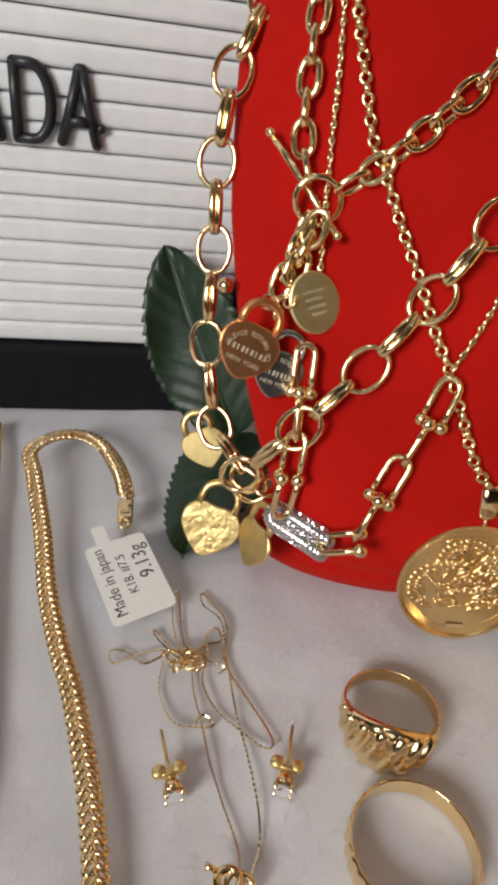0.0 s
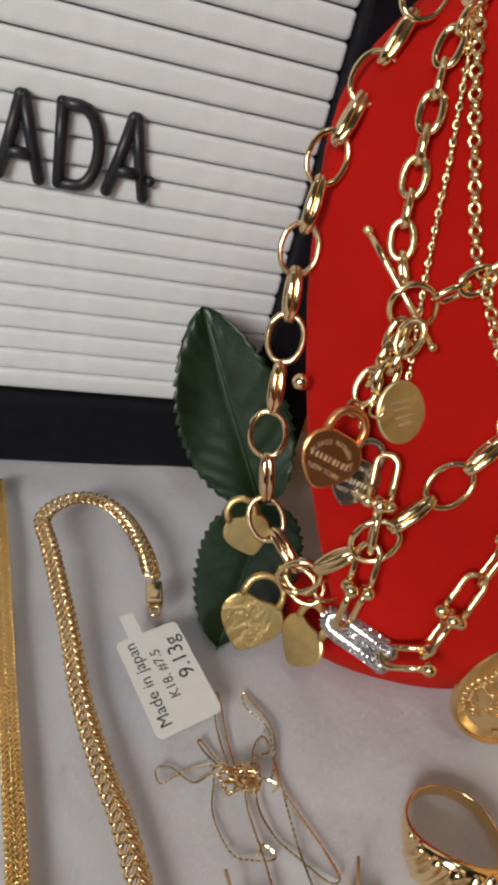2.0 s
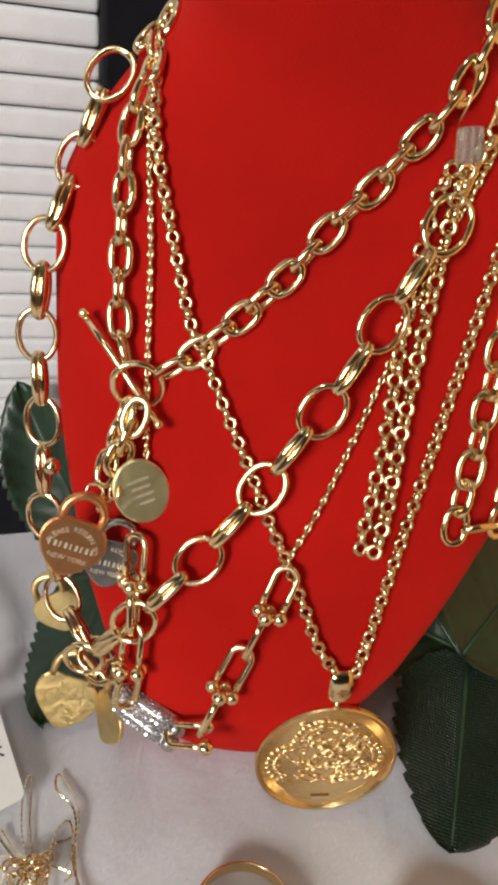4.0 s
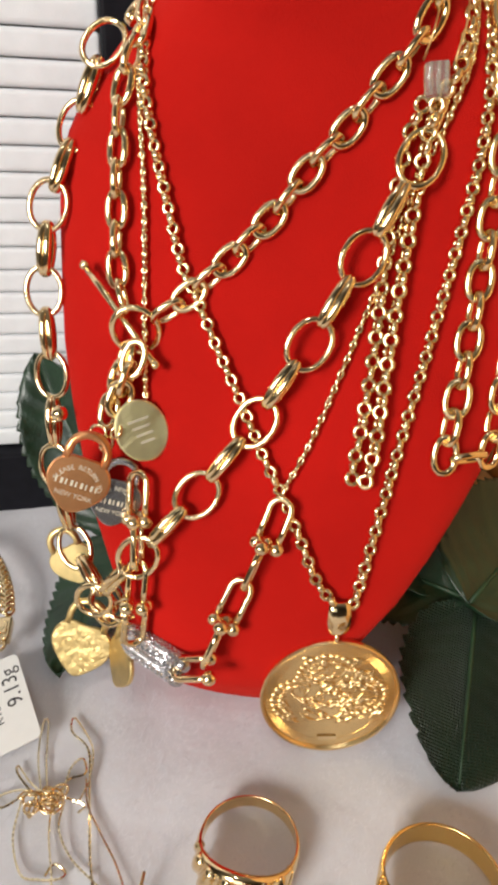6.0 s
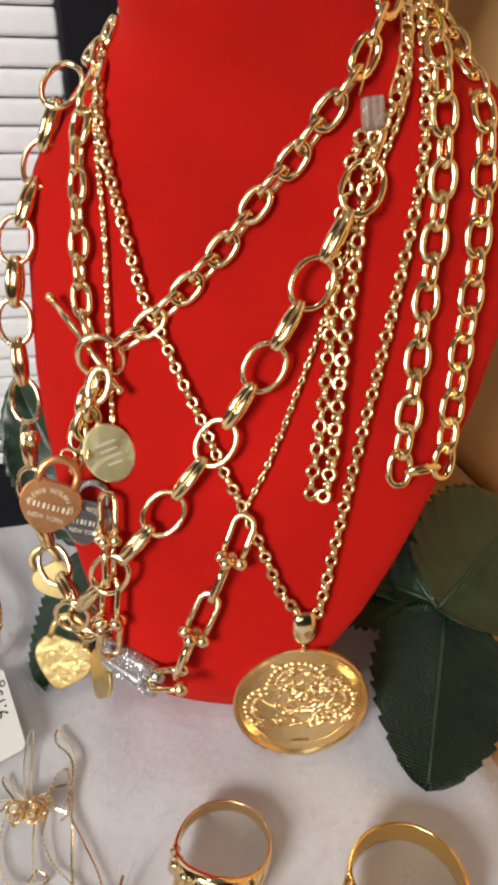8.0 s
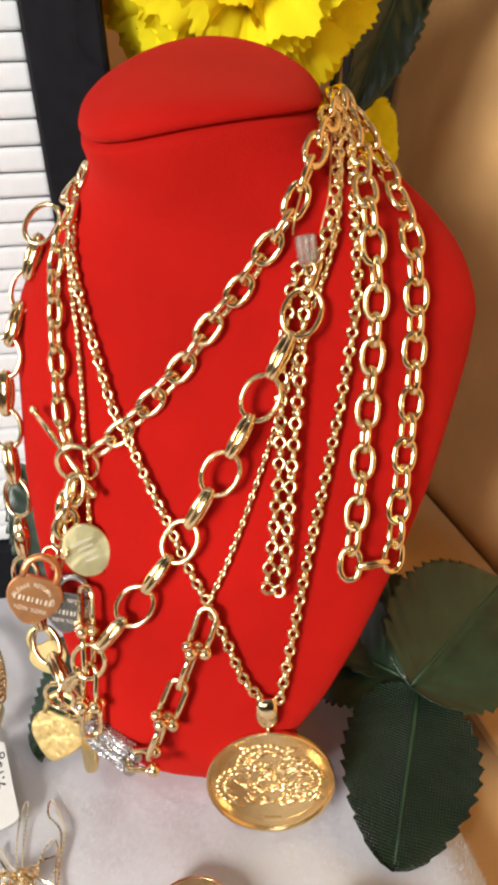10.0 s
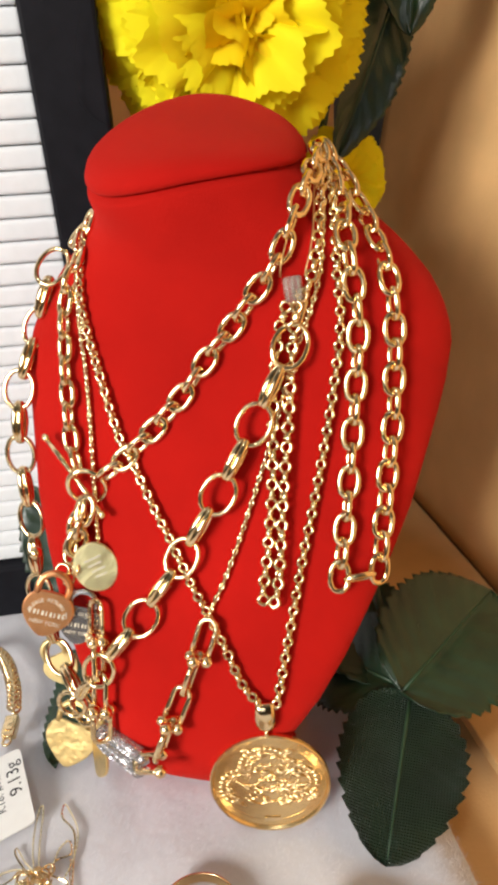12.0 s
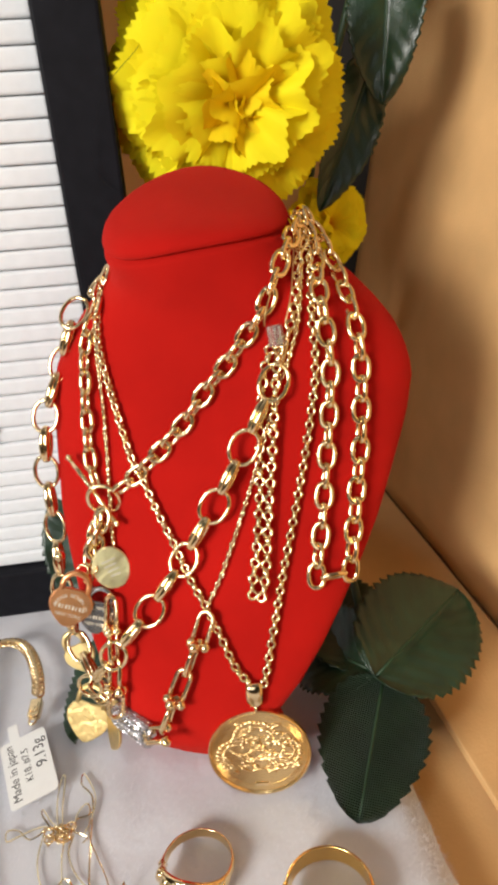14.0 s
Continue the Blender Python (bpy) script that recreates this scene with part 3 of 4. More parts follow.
def coin_necklace():
    nk = thing("coin_necklace", "gold rolo chain necklace with an embossed oval-looking coin pendant", "necklace")
    left = [NECK_LEFT, Vector((0.0480, 0.1975, 0.1500))] + on_bust([(0.0481, 0.1399), (0.0490, 0.1318), (0.0515, 0.1212), (0.0561, 0.1046), (0.0586, 0.1002), (0.0639, 0.0899), (0.0687, 0.0814), (0.0736, 0.0716), (0.0780, 0.0642), (0.0817, 0.0565), (0.0857, 0.0481), (0.0904, 0.0429)], 0.0013)
    lay_links(nk, left, 0.00210, [ROLO], None, (0, 88), 8, "link", 21)
    right = on_bust([(0.0933, 0.0429), (0.0951, 0.0492), (0.1013, 0.0746), (0.1078, 0.0986), (0.1120, 0.1180), (0.1138, 0.1317), (0.1131, 0.1449)], 0.0013) + [Vector((0.1136, 0.1880, 0.1580)), NECK_KNOT]
    lay_links(nk, right, 0.00210, [ROLO], None, (0, 88), 8, "link", 22)
    # coin: leaning back, its lower edge on the cloth
    m = facing((0.0907, 0.1256, 0.0187), (0.02, -0.98, 0.19), 0)
    r = 0.0163
    prof = [(0.0, -0.0010), (r * 0.98, -0.0010), (r, -0.0004), (r, 0.0006), (r * 0.985, 0.0010), (r * 0.955, 0.0010), (r * 0.93, 0.0003), (r * 0.85, 0.0003), (0.0, 0.0003)]
    bm = bmesh.new()
    n = 192
    rings = []
    for rr, zz in prof[1:-1]:
        rings.append([bm.verts.new((rr * math.cos(2 * math.pi * k / n), rr * math.sin(2 * math.pi * k / n), zz)) for k in range(n)])
    grid_faces(bm, rings)
    bm.faces.new(rings[0][::-1])
    bm.faces.new(rings[-1])
    coin = part("coin", bm, COIN_GOLD, nk, "", False, m=m)
    bm = bmesh.new()
    for k in range(120):
        a = 2 * math.pi * k / 120
        mm = Matrix.Rotation(a, 4, "Z") @ Matrix.Translation((r * 0.855, 0, 0.00032)) @ Matrix.Diagonal((r * 0.12, 0.00028, 0.00022, 1))
        bmesh.ops.create_cube(bm, size=1.0, matrix=mm)
    tagged(part("ray_border", bm, COIN_GOLD, coin, "", False), kind="stuff")
    # embossed scene: beaded coils, flame-like strokes and a rough ground
    rng = random.Random(4)
    bm = bmesh.new()
    for cx, cy, rad, a0, a1, size in ((-0.36, -0.06, 0.34, 60, 250, 0.055), (-0.36, -0.06, 0.25, 70, 240, 0.035), (-0.05, 0.30, 0.36, 10, 175, 0.050), (-0.05, 0.30, 0.27, 15, 170, 0.032), (0.38, 0.02, 0.30, -120, 80, 0.052), (0.38, 0.02, 0.20, -110, 70, 0.034), (-0.05, -0.30, 0.36, 25, 95, 0.045), (-0.30, 0.16, 0.20, 180, 330, 0.038)):
        n = int(radians(a1 - a0) * rad / (size * 1.5))
        for k in range(n + 1):
            a = radians(a0 + (a1 - a0) * k / n)
            ball_bm((r * (cx + rad * math.cos(a)), r * (cy + rad * math.sin(a)), 0.0004), r * size * rng.uniform(0.75, 1.1), bm, (1.1, 0.85, 0.75), 8, 6)
    for cx, cy, lean, spread, count in ((0.16, 0.06, 35, 0.30, 34), (-0.36, -0.26, -50, 0.24, 24), (0.42, -0.20, 20, 0.24, 26), (0.0, 0.42, 10, 0.32, 26), (-0.42, 0.22, 60, 0.18, 16), (0.34, 0.30, 40, 0.22, 20), (0.02, -0.22, 15, 0.30, 22)):
        for k in range(count):
            x, y = r * (cx + rng.uniform(-spread, spread)), r * (cy + rng.uniform(-spread, spread) * 0.7)
            b, ln, bend = radians(lean + rng.uniform(-22, 22)), rng.uniform(0.0012, 0.0034), rng.uniform(-0.9, 0.9)
            w = rng.uniform(0.00025, 0.00055)
            pts = [(x + ln * (q - 0.5) * math.cos(b + bend * q), y + ln * (q - 0.5) * math.sin(b + bend * q), 0.00045) for q in (0, 0.25, 0.5, 0.75, 1)]
            tube_bm(pts, [w * 0.3, w * 0.9, w, w * 0.7, w * 0.2], 7, False, bm)
    bmesh.ops.scale(bm, vec=(1.16, 1.10, 0.8), verts=bm.verts[:])
    tagged(part("relief", bm, COIN_GOLD, coin, "raised embossed relief"), kind="stuff")
    part("date_bar", box_bm(-0.0022, 0.0022, -r * 0.79, -r * 0.72, 0.0003, 0.0007, 0.0001), GOLD, coin, smooth=False)
    part("rim_ring", link_mesh("rim_ring", 0.0030, 0.0030, 0.0005, GOLD, steps=16), None, coin, m=Matrix.Translation((0, r + 0.0010, 0)) @ Matrix.Rotation(radians(90), 4, "Y"))
    bail = bmesh.new()
    pts = [(0, r + 0.0015 + 0.0090 * (0.5 - 0.5 * math.cos(math.pi * k / 8)), 0.0002 + 0.0017 * math.sin(math.pi * k / 8)) for k in range(9)] + [(0, r + 0.0015 + 0.0090 * (0.5 + 0.5 * math.cos(math.pi * k / 8)), 0.0002 - 0.0012 * math.sin(math.pi * k / 8)) for k in range(1, 8)]
    wid = [1.2 * w for w in (0.0008, 0.0011, 0.0015, 0.0019, 0.0021, 0.0021, 0.0020, 0.0019, 0.0018, 0.0018, 0.0017, 0.0015, 0.0013, 0.0011, 0.0009, 0.0008)]
    rows = [[bail.verts.new((x0 * w, y, z + 0.0003 * (1 - abs(x0)))) for x0 in (-1, -0.5, -0.15, 0.15, 0.5, 1)] for (x, y, z), w in zip(pts, wid)]
    rows.append(rows[0])
    grid_faces(bail, rows, False)
    b = part("bail", bail, GOLD, coin)
    sol = b.modifiers.new("thickness", "SOLIDIFY")
    sol.thickness = 0.0005
    return nk


def hardware_necklace():
    nk = thing("horseshoe_link_necklace", "thin gold chain necklace with ball-ended horseshoe links and a stone-set link", "necklace")
    left = [NECK_LEFT, Vector((0.0470, 0.1985, 0.1490))] + on_bust([(0.0469, 0.1401), (0.0471, 0.1300), (0.0477, 0.1180), (0.0478, 0.1041), (0.0480, 0.0866), (0.0484, 0.0758), (0.0484, 0.0687)], 0.0009)
    lay_links(nk, left, 0.00165, [CABLE], None, (10, 85), 10, "link", 31)
    right = on_bust([(0.0779, 0.0654), (0.0822, 0.0730), (0.0867, 0.0826), (0.0915, 0.0939), (0.0961, 0.1054), (0.1023, 0.1237), (0.1067, 0.1344), (0.1097, 0.1459)], 0.0010) + [Vector((0.1112, 0.1868, 0.1590)), NECK_KNOT]
    lay_links(nk, right, 0.00165, [CABLE], None, (10, 85), 10, "link", 32)
    # horseshoe links in pairs: the balls of one grip the next, the bends hook into one another
    u = mesh_of("horseshoe_link", u_link_bm(0.0106, 0.0046, 0.00078, 0.00168), GOLD)
    for bend, end, turn in (((0.0780, 0.1399, 0.0652), (0.0738, 0.1347, 0.0548), 6), ((0.0700, 0.1322, 0.0469), (0.0743, 0.1360, 0.0570), 82), ((0.0701, 0.1330, 0.0483), (0.0652, 0.1282, 0.0385), 8), ((0.0617, 0.1248, 0.0307), (0.0661, 0.1289, 0.0408), 84),
                            ((0.0467, 0.1473, 0.0662), (0.0464, 0.1419, 0.0563), 14), ((0.0466, 0.1374, 0.0474), (0.0466, 0.1427, 0.0575), 98), ((0.0469, 0.1382, 0.0489), (0.0458, 0.1333, 0.0381), 12), ((0.0450, 0.1320, 0.0287), (0.0464, 0.1340, 0.0396), 80)):
        a, b = Vector(bend), Vector(end)
        part("horseshoe_link", u, None, nk, m=axes(a, b - a, out_of_bust(a.x, a.z)) @ Matrix.Rotation(radians(turn), 4, "X"))
    short = mesh_of("horseshoe_link", u_link_bm(0.0105, 0.0043, 0.00078, 0.00165), GOLD)
    part("horseshoe_link", short, None, nk, m=axes((0.0546, 0.1274, 0.0255), (0.0088, -0.0038, 0.0058), (-0.62, -0.37, 0.69)))
    # stone-set link
    m = axes((0.0436, 0.1360, 0.0263), (0.0124, -0.0083, -0.0016), (-0.25, -0.80, 0.55))
    core = u_link_bm(0.0148, 0.0036, 0.00185, 0.0022)
    pave = part("stone_link", core, DARK_SILVER, nk, "link set all over with small clear stones", m=m)
    rng = random.Random(7)
    bm = bmesh.new()
    spine = spline([(0.0150, 0.0018, 0), (0.009, 0.0018, 0), (0.0018, 0.0018, 0), (0.0, 0.0, 0), (0.0018, -0.0018, 0), (0.009, -0.0018, 0), (0.0150, -0.0018, 0)], 0.00062)
    for i, p in enumerate(spine):
        t = (spine[min(i + 1, len(spine) - 1)] - spine[max(i - 1, 0)]).normalized()
        for k in range(11):
            a = 2 * math.pi * (k + 0.5 * (i % 2)) / 11
            d = (Vector((0, 0, 1)) * math.cos(a) + t.cross(Vector((0, 0, 1))) * math.sin(a)).normalized()
            mm = axes(p + d * 0.00192, t, d) @ Matrix.Rotation(rng.uniform(0, 1), 4, "Z")
            bmesh.ops.create_cone(bm, segments=6, radius1=0.00036, radius2=0.00018, depth=0.00030, cap_ends=True, matrix=mm)
    tagged(part("stone_setting", bm, CRYSTAL, pave, "", False), kind="stuff")
    return nk


def hanging_chain():
    nk = thing("doubled_rolo_chain", "gold rolo chain doubled over a clear clip, hanging on the bust", "necklace")
    a = on_bust([(0.1015, 0.1373), (0.0990, 0.1288), (0.0969, 0.1116), (0.0955, 0.0932), (0.0933, 0.0774), (0.0919, 0.0702), (0.0929, 0.0665)], 0.0018)
    b = on_bust([(0.1039, 0.1372), (0.1025, 0.1285), (0.1007, 0.1113), (0.0984, 0.0931), (0.0966, 0.0774), (0.0951, 0.0698), (0.0932, 0.0661)], 0.0024)
    lay_links(nk, a, 0.00245, [ROLO_WIDE], None, (0, 85), 14, "link", 41)
    lay_links(nk, b, 0.00245, [ROLO_WIDE], None, (8, 80), 14, "link", 42)
    up = on_bust([(0.1044, 0.1377), (0.1073, 0.1429)], 0.0022) + [Vector((0.1104, 0.1830, 0.1570)), NECK_KNOT]
    lay_links(nk, up, 0.00245, [ROLO_WIDE], None, (0, 85), 14, "link", 43)
    return nk


def long_oval_chain():
    nk = thing("long_oval_chain", "gold oval-link chain doubled down the bust's side", "necklace")
    a = [NECK_KNOT, Vector((0.1150, 0.1910, 0.1590))] + on_bust([(0.1154, 0.1482), (0.1178, 0.1328), (0.1173, 0.1207), (0.1162, 0.1091), (0.1144, 0.0943), (0.1129, 0.0847), (0.1114, 0.0769), (0.1108, 0.0716), (0.1108, 0.0696)], 0.0018)
    b = [NECK_KNOT + Vector((0.001, 0.002, 0)), Vector((0.1180, 0.1970, 0.1600)), Vector((0.1222, 0.1880, 0.1520))] + on_bust([(0.1250, 0.1409), (0.1265, 0.1301), (0.1263, 0.1191), (0.1257, 0.1080), (0.1241, 0.0968), (0.1228, 0.0880), (0.1214, 0.0782), (0.1207, 0.0733), (0.1205, 0.0703), (0.1205, 0.0684)], 0.0018)
    lay_links(nk, a, 0.0060, [OVAL_SLIM, OVAL], None, (74, 10), 8, "link", 51)
    lay_links(nk, b, 0.0060, [OVAL_SLIM, OVAL], None, (74, 10), 8, "link", 52)
    p, q = on_bust([(0.1110, 0.0728), (0.1202, 0.0730)], 0.0026)
    part("link", OVAL_SLIM, None, nk, m=axes((p + q) / 2, q - p, out_of_bust(0.1158, 0.0688)) @ Matrix.Rotation(radians(55), 4, "X"))
    return nk


big_link_necklace()
toggle_necklace()
coin_necklace()
hardware_necklace()
hanging_chain()
long_oval_chain()


def clear_clip():
    c = thing("chain_clip", "clear plastic clip with thin wire holding the chains", "clip")
    glass = bpy.data.materials.new("clear_plastic")
    glass.use_nodes = True
    g = glass.node_tree.nodes["Principled BSDF"]
    g.inputs["Base Color"].default_value = (0.86, 0.84, 0.76, 1)
    g.inputs["Transmission Weight"].default_value, g.inputs["Roughness"].default_value, g.inputs["IOR"].default_value = 0.85, 0.12, 1.46
    p = on_bust([(0.1030, 0.1401)], 0.0030)[0]
    m = axes(p, (1, 0, 0.12), out_of_bust(0.1035, 0.141))
    bm = box_bm(-0.0023, 0.0023, -0.0030, 0.0030, -0.0012, 0.0012, 0.0010, 3)
    part("clip_body", bm, glass, c, m=m)
    for x in (-0.0014, 0.0, 0.0014):
        part("rib", box_bm(x - 0.0003, x + 0.0003, -0.0024, 0.0028, 0.0012, 0.0017, 0.0001), glass, c, m=m)
    k = NECK_KNOT
    part("wire", tube_bm(spline([p + Vector((-0.003, 0, 0.003)), p + Vector((-0.0022, -0.001, 0.008)), p + Vector((0.002, 0.012, 0.017))], 0.002), 0.00018, 6), GOLD_BRUSHED, c)
    part("wire", tube_bm(spline([p + Vector((0.0028, 0, 0.003)), p + Vector((0.0052, 0.006, 0.012)), k + Vector((-0.001, -0.004, 0))], 0.002), 0.00018, 6), GOLD_BRUSHED, c)


clear_clip()



# ---- letters on the board ----
def board_letter(shape, x, z, size, turn):
    ob = thing("board_letter", "black plastic letter %s pressed into the letter board" % shape.upper(), "letter", "letters on the board")
    ob.matrix_basis = Matrix.Translation((-0.011, 0.2190, -0.002)) @ pose(0, 0, 0, 0, 1.6, 10.0) @ Matrix.Translation((x + 0.011, -0.0018, z)) @ Matrix.Rotation(radians(turn), 4, "Y")
    h, w, r = size, 0.0047, 0.0015
    def stroke(pts, name):
        bm = tube_bm([(a, 0, b) for a, b in pts], r, 12)
        for q in (pts[0], pts[-1]):
            ball_bm((q[0], 0, q[1]), r, bm, u=12, v=8)
        part(name, bm, LETTER, ob)
    if shape == "a":
        stroke([(-w, 0), (-w * 0.5, h * 0.5), (-w * 0.08, h)], "stroke")
        stroke([(w, 0), (w * 0.5, h * 0.5), (w * 0.08, h)], "stroke")
        stroke([(-w * 0.62, h * 0.30), (0, h * 0.30), (w * 0.62, h * 0.30)], "crossbar")
    else:
        stroke([(-w, 0), (-w, h * 0.5), (-w, h)], "stroke")
        arc = [(-w, 0), (-w * 0.1, 0)] + [(-w * 0.1 + w * 1.05 * math.sin(math.pi * k / 10), h / 2 - h / 2 * math.cos(math.pi * k / 10)) for k in range(1, 10)] + [(-w * 0.1, h), (-w, h)]
        stroke(arc, "bow")
    return ob


board_letter("a", -0.0467, 0.0890, 0.0184, 1)
board_letter("d", -0.0327, 0.0890, 0.0186, 0)
dot = board_letter("a", -0.0209, 0.0890, 0.0184, 2)
part("peg", ball_bm((0.0058, 0, 0.0045), 0.0014), LETTER, dot)


# ---- leaves ----
def weave(m, scale):
    """Fine cloth weave pressed into a material."""
    n, l = m.node_tree.nodes, m.node_tree.links
    co = n.new("ShaderNodeTexCoord")
    waves = []
    for axis in ("X", "Y"):
        w = n.new("ShaderNodeTexWave")
        w.bands_direction, w.inputs["Scale"].default_value, w.inputs["Distortion"].default_value = axis, scale, 0.8
        l.new(co.outputs["Object"], w.inputs["Vector"])
        waves.append(w)
    mul = n.new("ShaderNodeMath")
    mul.operation = "ADD"
    l.new(waves[0].outputs["Fac"], mul.inputs[0])
    l.new(waves[1].outputs["Fac"], mul.inputs[1])
    bp = n.new("ShaderNodeBump")
    bp.inputs["Strength"].default_value, bp.inputs["Distance"].default_value = 0.9, 0.0004
    l.new(mul.outputs[0], bp.inputs["Height"])
    l.new(bp.outputs["Normal"], n["Principled BSDF"].inputs["Normal"])
    return m


LEAF_CLOTH = weave(material("woven_leaf", (0.010, 0.024, 0.012), 0.32, 0.0, 0.3, 90, spec=0.5), 430)
STEM = material("leaf_stem", (0.02, 0.05, 0.02), 0.5, 0.0, 0.2, 200)


def leaf(label, base, tip, normal, width, mat=None, fold=0.22, curl=0.10, teeth=17, seed=0, wave=0.0019, blunt=0.62):
    ob = thing("artificial_leaf", label, "leaf", "artificial leaves", at=base)
    base, tip = Vector(base), Vector(tip)
    ln = (tip - base).length
    rot = axes((0, 0, 0), tip - base, normal)
    rng = random.Random(seed)
    ph = rng.uniform(0, 6)
    bm = bmesh.new()
    cols = 10
    rows = []
    steps = teeth * 4
    for i in range(steps + 1):
        s = i / steps
        half = width / 2 * (math.sin(math.pi * s ** 0.82) ** blunt) if 0 < s < 1 else 0.0
        tooth = 1.0 - (0.05 + 0.05 * rng.random()) * ((i % 4) / 3.0)
        row = []
        for j in range(-cols, cols + 1):
            v = j / cols
            edge = 1.0 if abs(v) < 0.9 else tooth
            y = half * v * edge
            vein = 0.00022 * math.sin((s * 9.0 - abs(v) * 2.2) * 2 * math.pi) * min(1, abs(v) * 4) * (1 - s * 0.5)
            z = abs(y) * fold - curl * ln * (s - 0.4) ** 2 - 0.0006 * math.exp(-(v * 9) ** 2) + vein + wave * math.sin(7 * s + ph + 2 * v) * v
            row.append(bm.verts.new((s * ln - 0.10 * abs(y) * (1 - s), y, z)))
        rows.append(row)
    grid_faces(bm, rows, False)
    bmesh.ops.remove_doubles(bm, verts=bm.verts[:], dist=1e-6)
    blade = part("blade", bm, mat or LEAF, ob, m=rot)
    sol = blade.modifiers.new("thickness", "SOLIDIFY")
    sol.thickness = 0.0003
    rib = [(s * ln, 0, -curl * ln * (s - 0.4) ** 2 - 0.0004) for s in (0, 0.2, 0.4, 0.6, 0.8, 0.97)]
    part("midrib", tube_bm(rib, [0.0007, 0.0006, 0.0005, 0.0004, 0.0003, 0.0002], 6), STEM, ob, m=rot)
    return ob


leaf("glossy dark green serrated leaf standing against the letter board", (0.0335, 0.1890, 0.0110), (0.0065, 0.2105, 0.0622), (-0.20, -0.85, 0.45), 0.034, seed=1)
leaf("dark green serrated leaf lying on the plush cloth", (0.0360, 0.1860, 0.0130), (0.0215, 0.1430, 0.0020), (-0.35, -0.35, 0.85), 0.030, seed=2)
leaf("dark woven-fabric leaf with a shiny tip on the cloth", (0.1335, 0.1530, 0.0190), (0.1202, 0.1115, 0.0045), (-0.10, -0.45, 0.88), 0.037, LEAF_CLOTH, seed=3, curl=0.05, teeth=12, blunt=0.55)
leaf("dark green leaf turned up beside the cardboard", (0.1305, 0.1515, 0.0215), (0.1680, 0.1895, 0.0260), (-0.10, -0.60, 0.78), 0.046, seed=4, curl=0.06)
leaf("dark green leaf in the shade behind the bust", (0.1300, 0.1545, 0.0215), (0.1010, 0.1830, 0.0120), (0.0, -0.55, 0.83), 0.036, seed=5)
leaf("dark green leaf in the shade behind the bust", (0.1290, 0.1585, 0.0180), (0.1130, 0.2050, 0.0240), (0.0, -0.70, 0.70), 0.036, seed=6)
leaf("glossy green leaf hanging beside the yellow flower", (0.1500, 0.2860, 0.2500), (0.1470, 0.2740, 0.1930), (-0.25, -0.95, 0.10), 0.030, seed=7)
leaf("long green leaf pointing down behind the flower", (0.1470, 0.2880, 0.2130), (0.1230, 0.2700, 0.1560), (0.35, -0.90, 0.20), 0.024, seed=8)
leaf("dark green leaf above the yellow flower", (0.1500, 0.2940, 0.2560), (0.1080, 0.2900, 0.2480), (0.0, -0.9, 0.3), 0.026, seed=9)
stem = tagged(part("flower_stem", tube_bm(spline([(0.1300, 0.1560, 0.0190), (0.1220, 0.2400, 0.0600), (0.1180, 0.3050, 0.1500), (0.1440, 0.3050, 0.2520)], 0.006), 0.0016, 8), STEM), "thin green flower stem rising behind the bust", "stem")


# ---- yellow flowers ----
def petal_material(foot, mid_colour, rim):
    m = bpy.data.materials.new("flower_petal")
    m.use_nodes = True
    n, l = m.node_tree.nodes, m.node_tree.links
    b = n["Principled BSDF"]
    b.inputs["Roughness"].default_value = 0.75
    b.inputs["Specular IOR Level"].default_value = 0.15
    b.inputs["Subsurface Weight"].default_value = 0.0
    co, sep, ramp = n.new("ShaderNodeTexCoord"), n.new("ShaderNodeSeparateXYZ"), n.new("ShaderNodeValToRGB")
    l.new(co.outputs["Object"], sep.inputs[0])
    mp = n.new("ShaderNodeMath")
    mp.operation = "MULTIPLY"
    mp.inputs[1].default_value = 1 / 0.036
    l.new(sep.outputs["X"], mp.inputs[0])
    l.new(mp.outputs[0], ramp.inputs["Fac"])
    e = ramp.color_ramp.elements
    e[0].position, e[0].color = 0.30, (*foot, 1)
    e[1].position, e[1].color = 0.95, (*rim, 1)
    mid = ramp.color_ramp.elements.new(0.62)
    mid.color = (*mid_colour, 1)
    tex = n.new("ShaderNodeTexNoise")
    tex.inputs["Scale"].default_value = 240
    l.new(co.outputs["Object"], tex.inputs["Vector"])
    mix = n.new("ShaderNodeMix")
    mix.data_type, mix.blend_type = "RGBA", "MULTIPLY"
    mix.inputs["Factor"].default_value = 0.06
    l.new(ramp.outputs["Color"], mix.inputs["A"])
    l.new(tex.outputs["Color"], mix.inputs["B"])
    l.new(mix.outputs["Result"], b.inputs["Base Color"])
    tr = n.new("ShaderNodeBsdfTranslucent")
    l.new(mix.outputs["Result"], tr.inputs["Color"])
    ms = n.new("ShaderNodeMixShader")
    ms.inputs[0].default_value = 0.22
    l.new(b.outputs[0], ms.inputs[1])
    l.new(tr.outputs[0], ms.inputs[2])
    l.new(ms.outputs[0], n["Material Output"].inputs["Surface"])
    return m


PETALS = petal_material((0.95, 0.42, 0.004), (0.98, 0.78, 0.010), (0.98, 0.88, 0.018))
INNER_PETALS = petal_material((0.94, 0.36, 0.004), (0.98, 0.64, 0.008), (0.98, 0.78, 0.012))


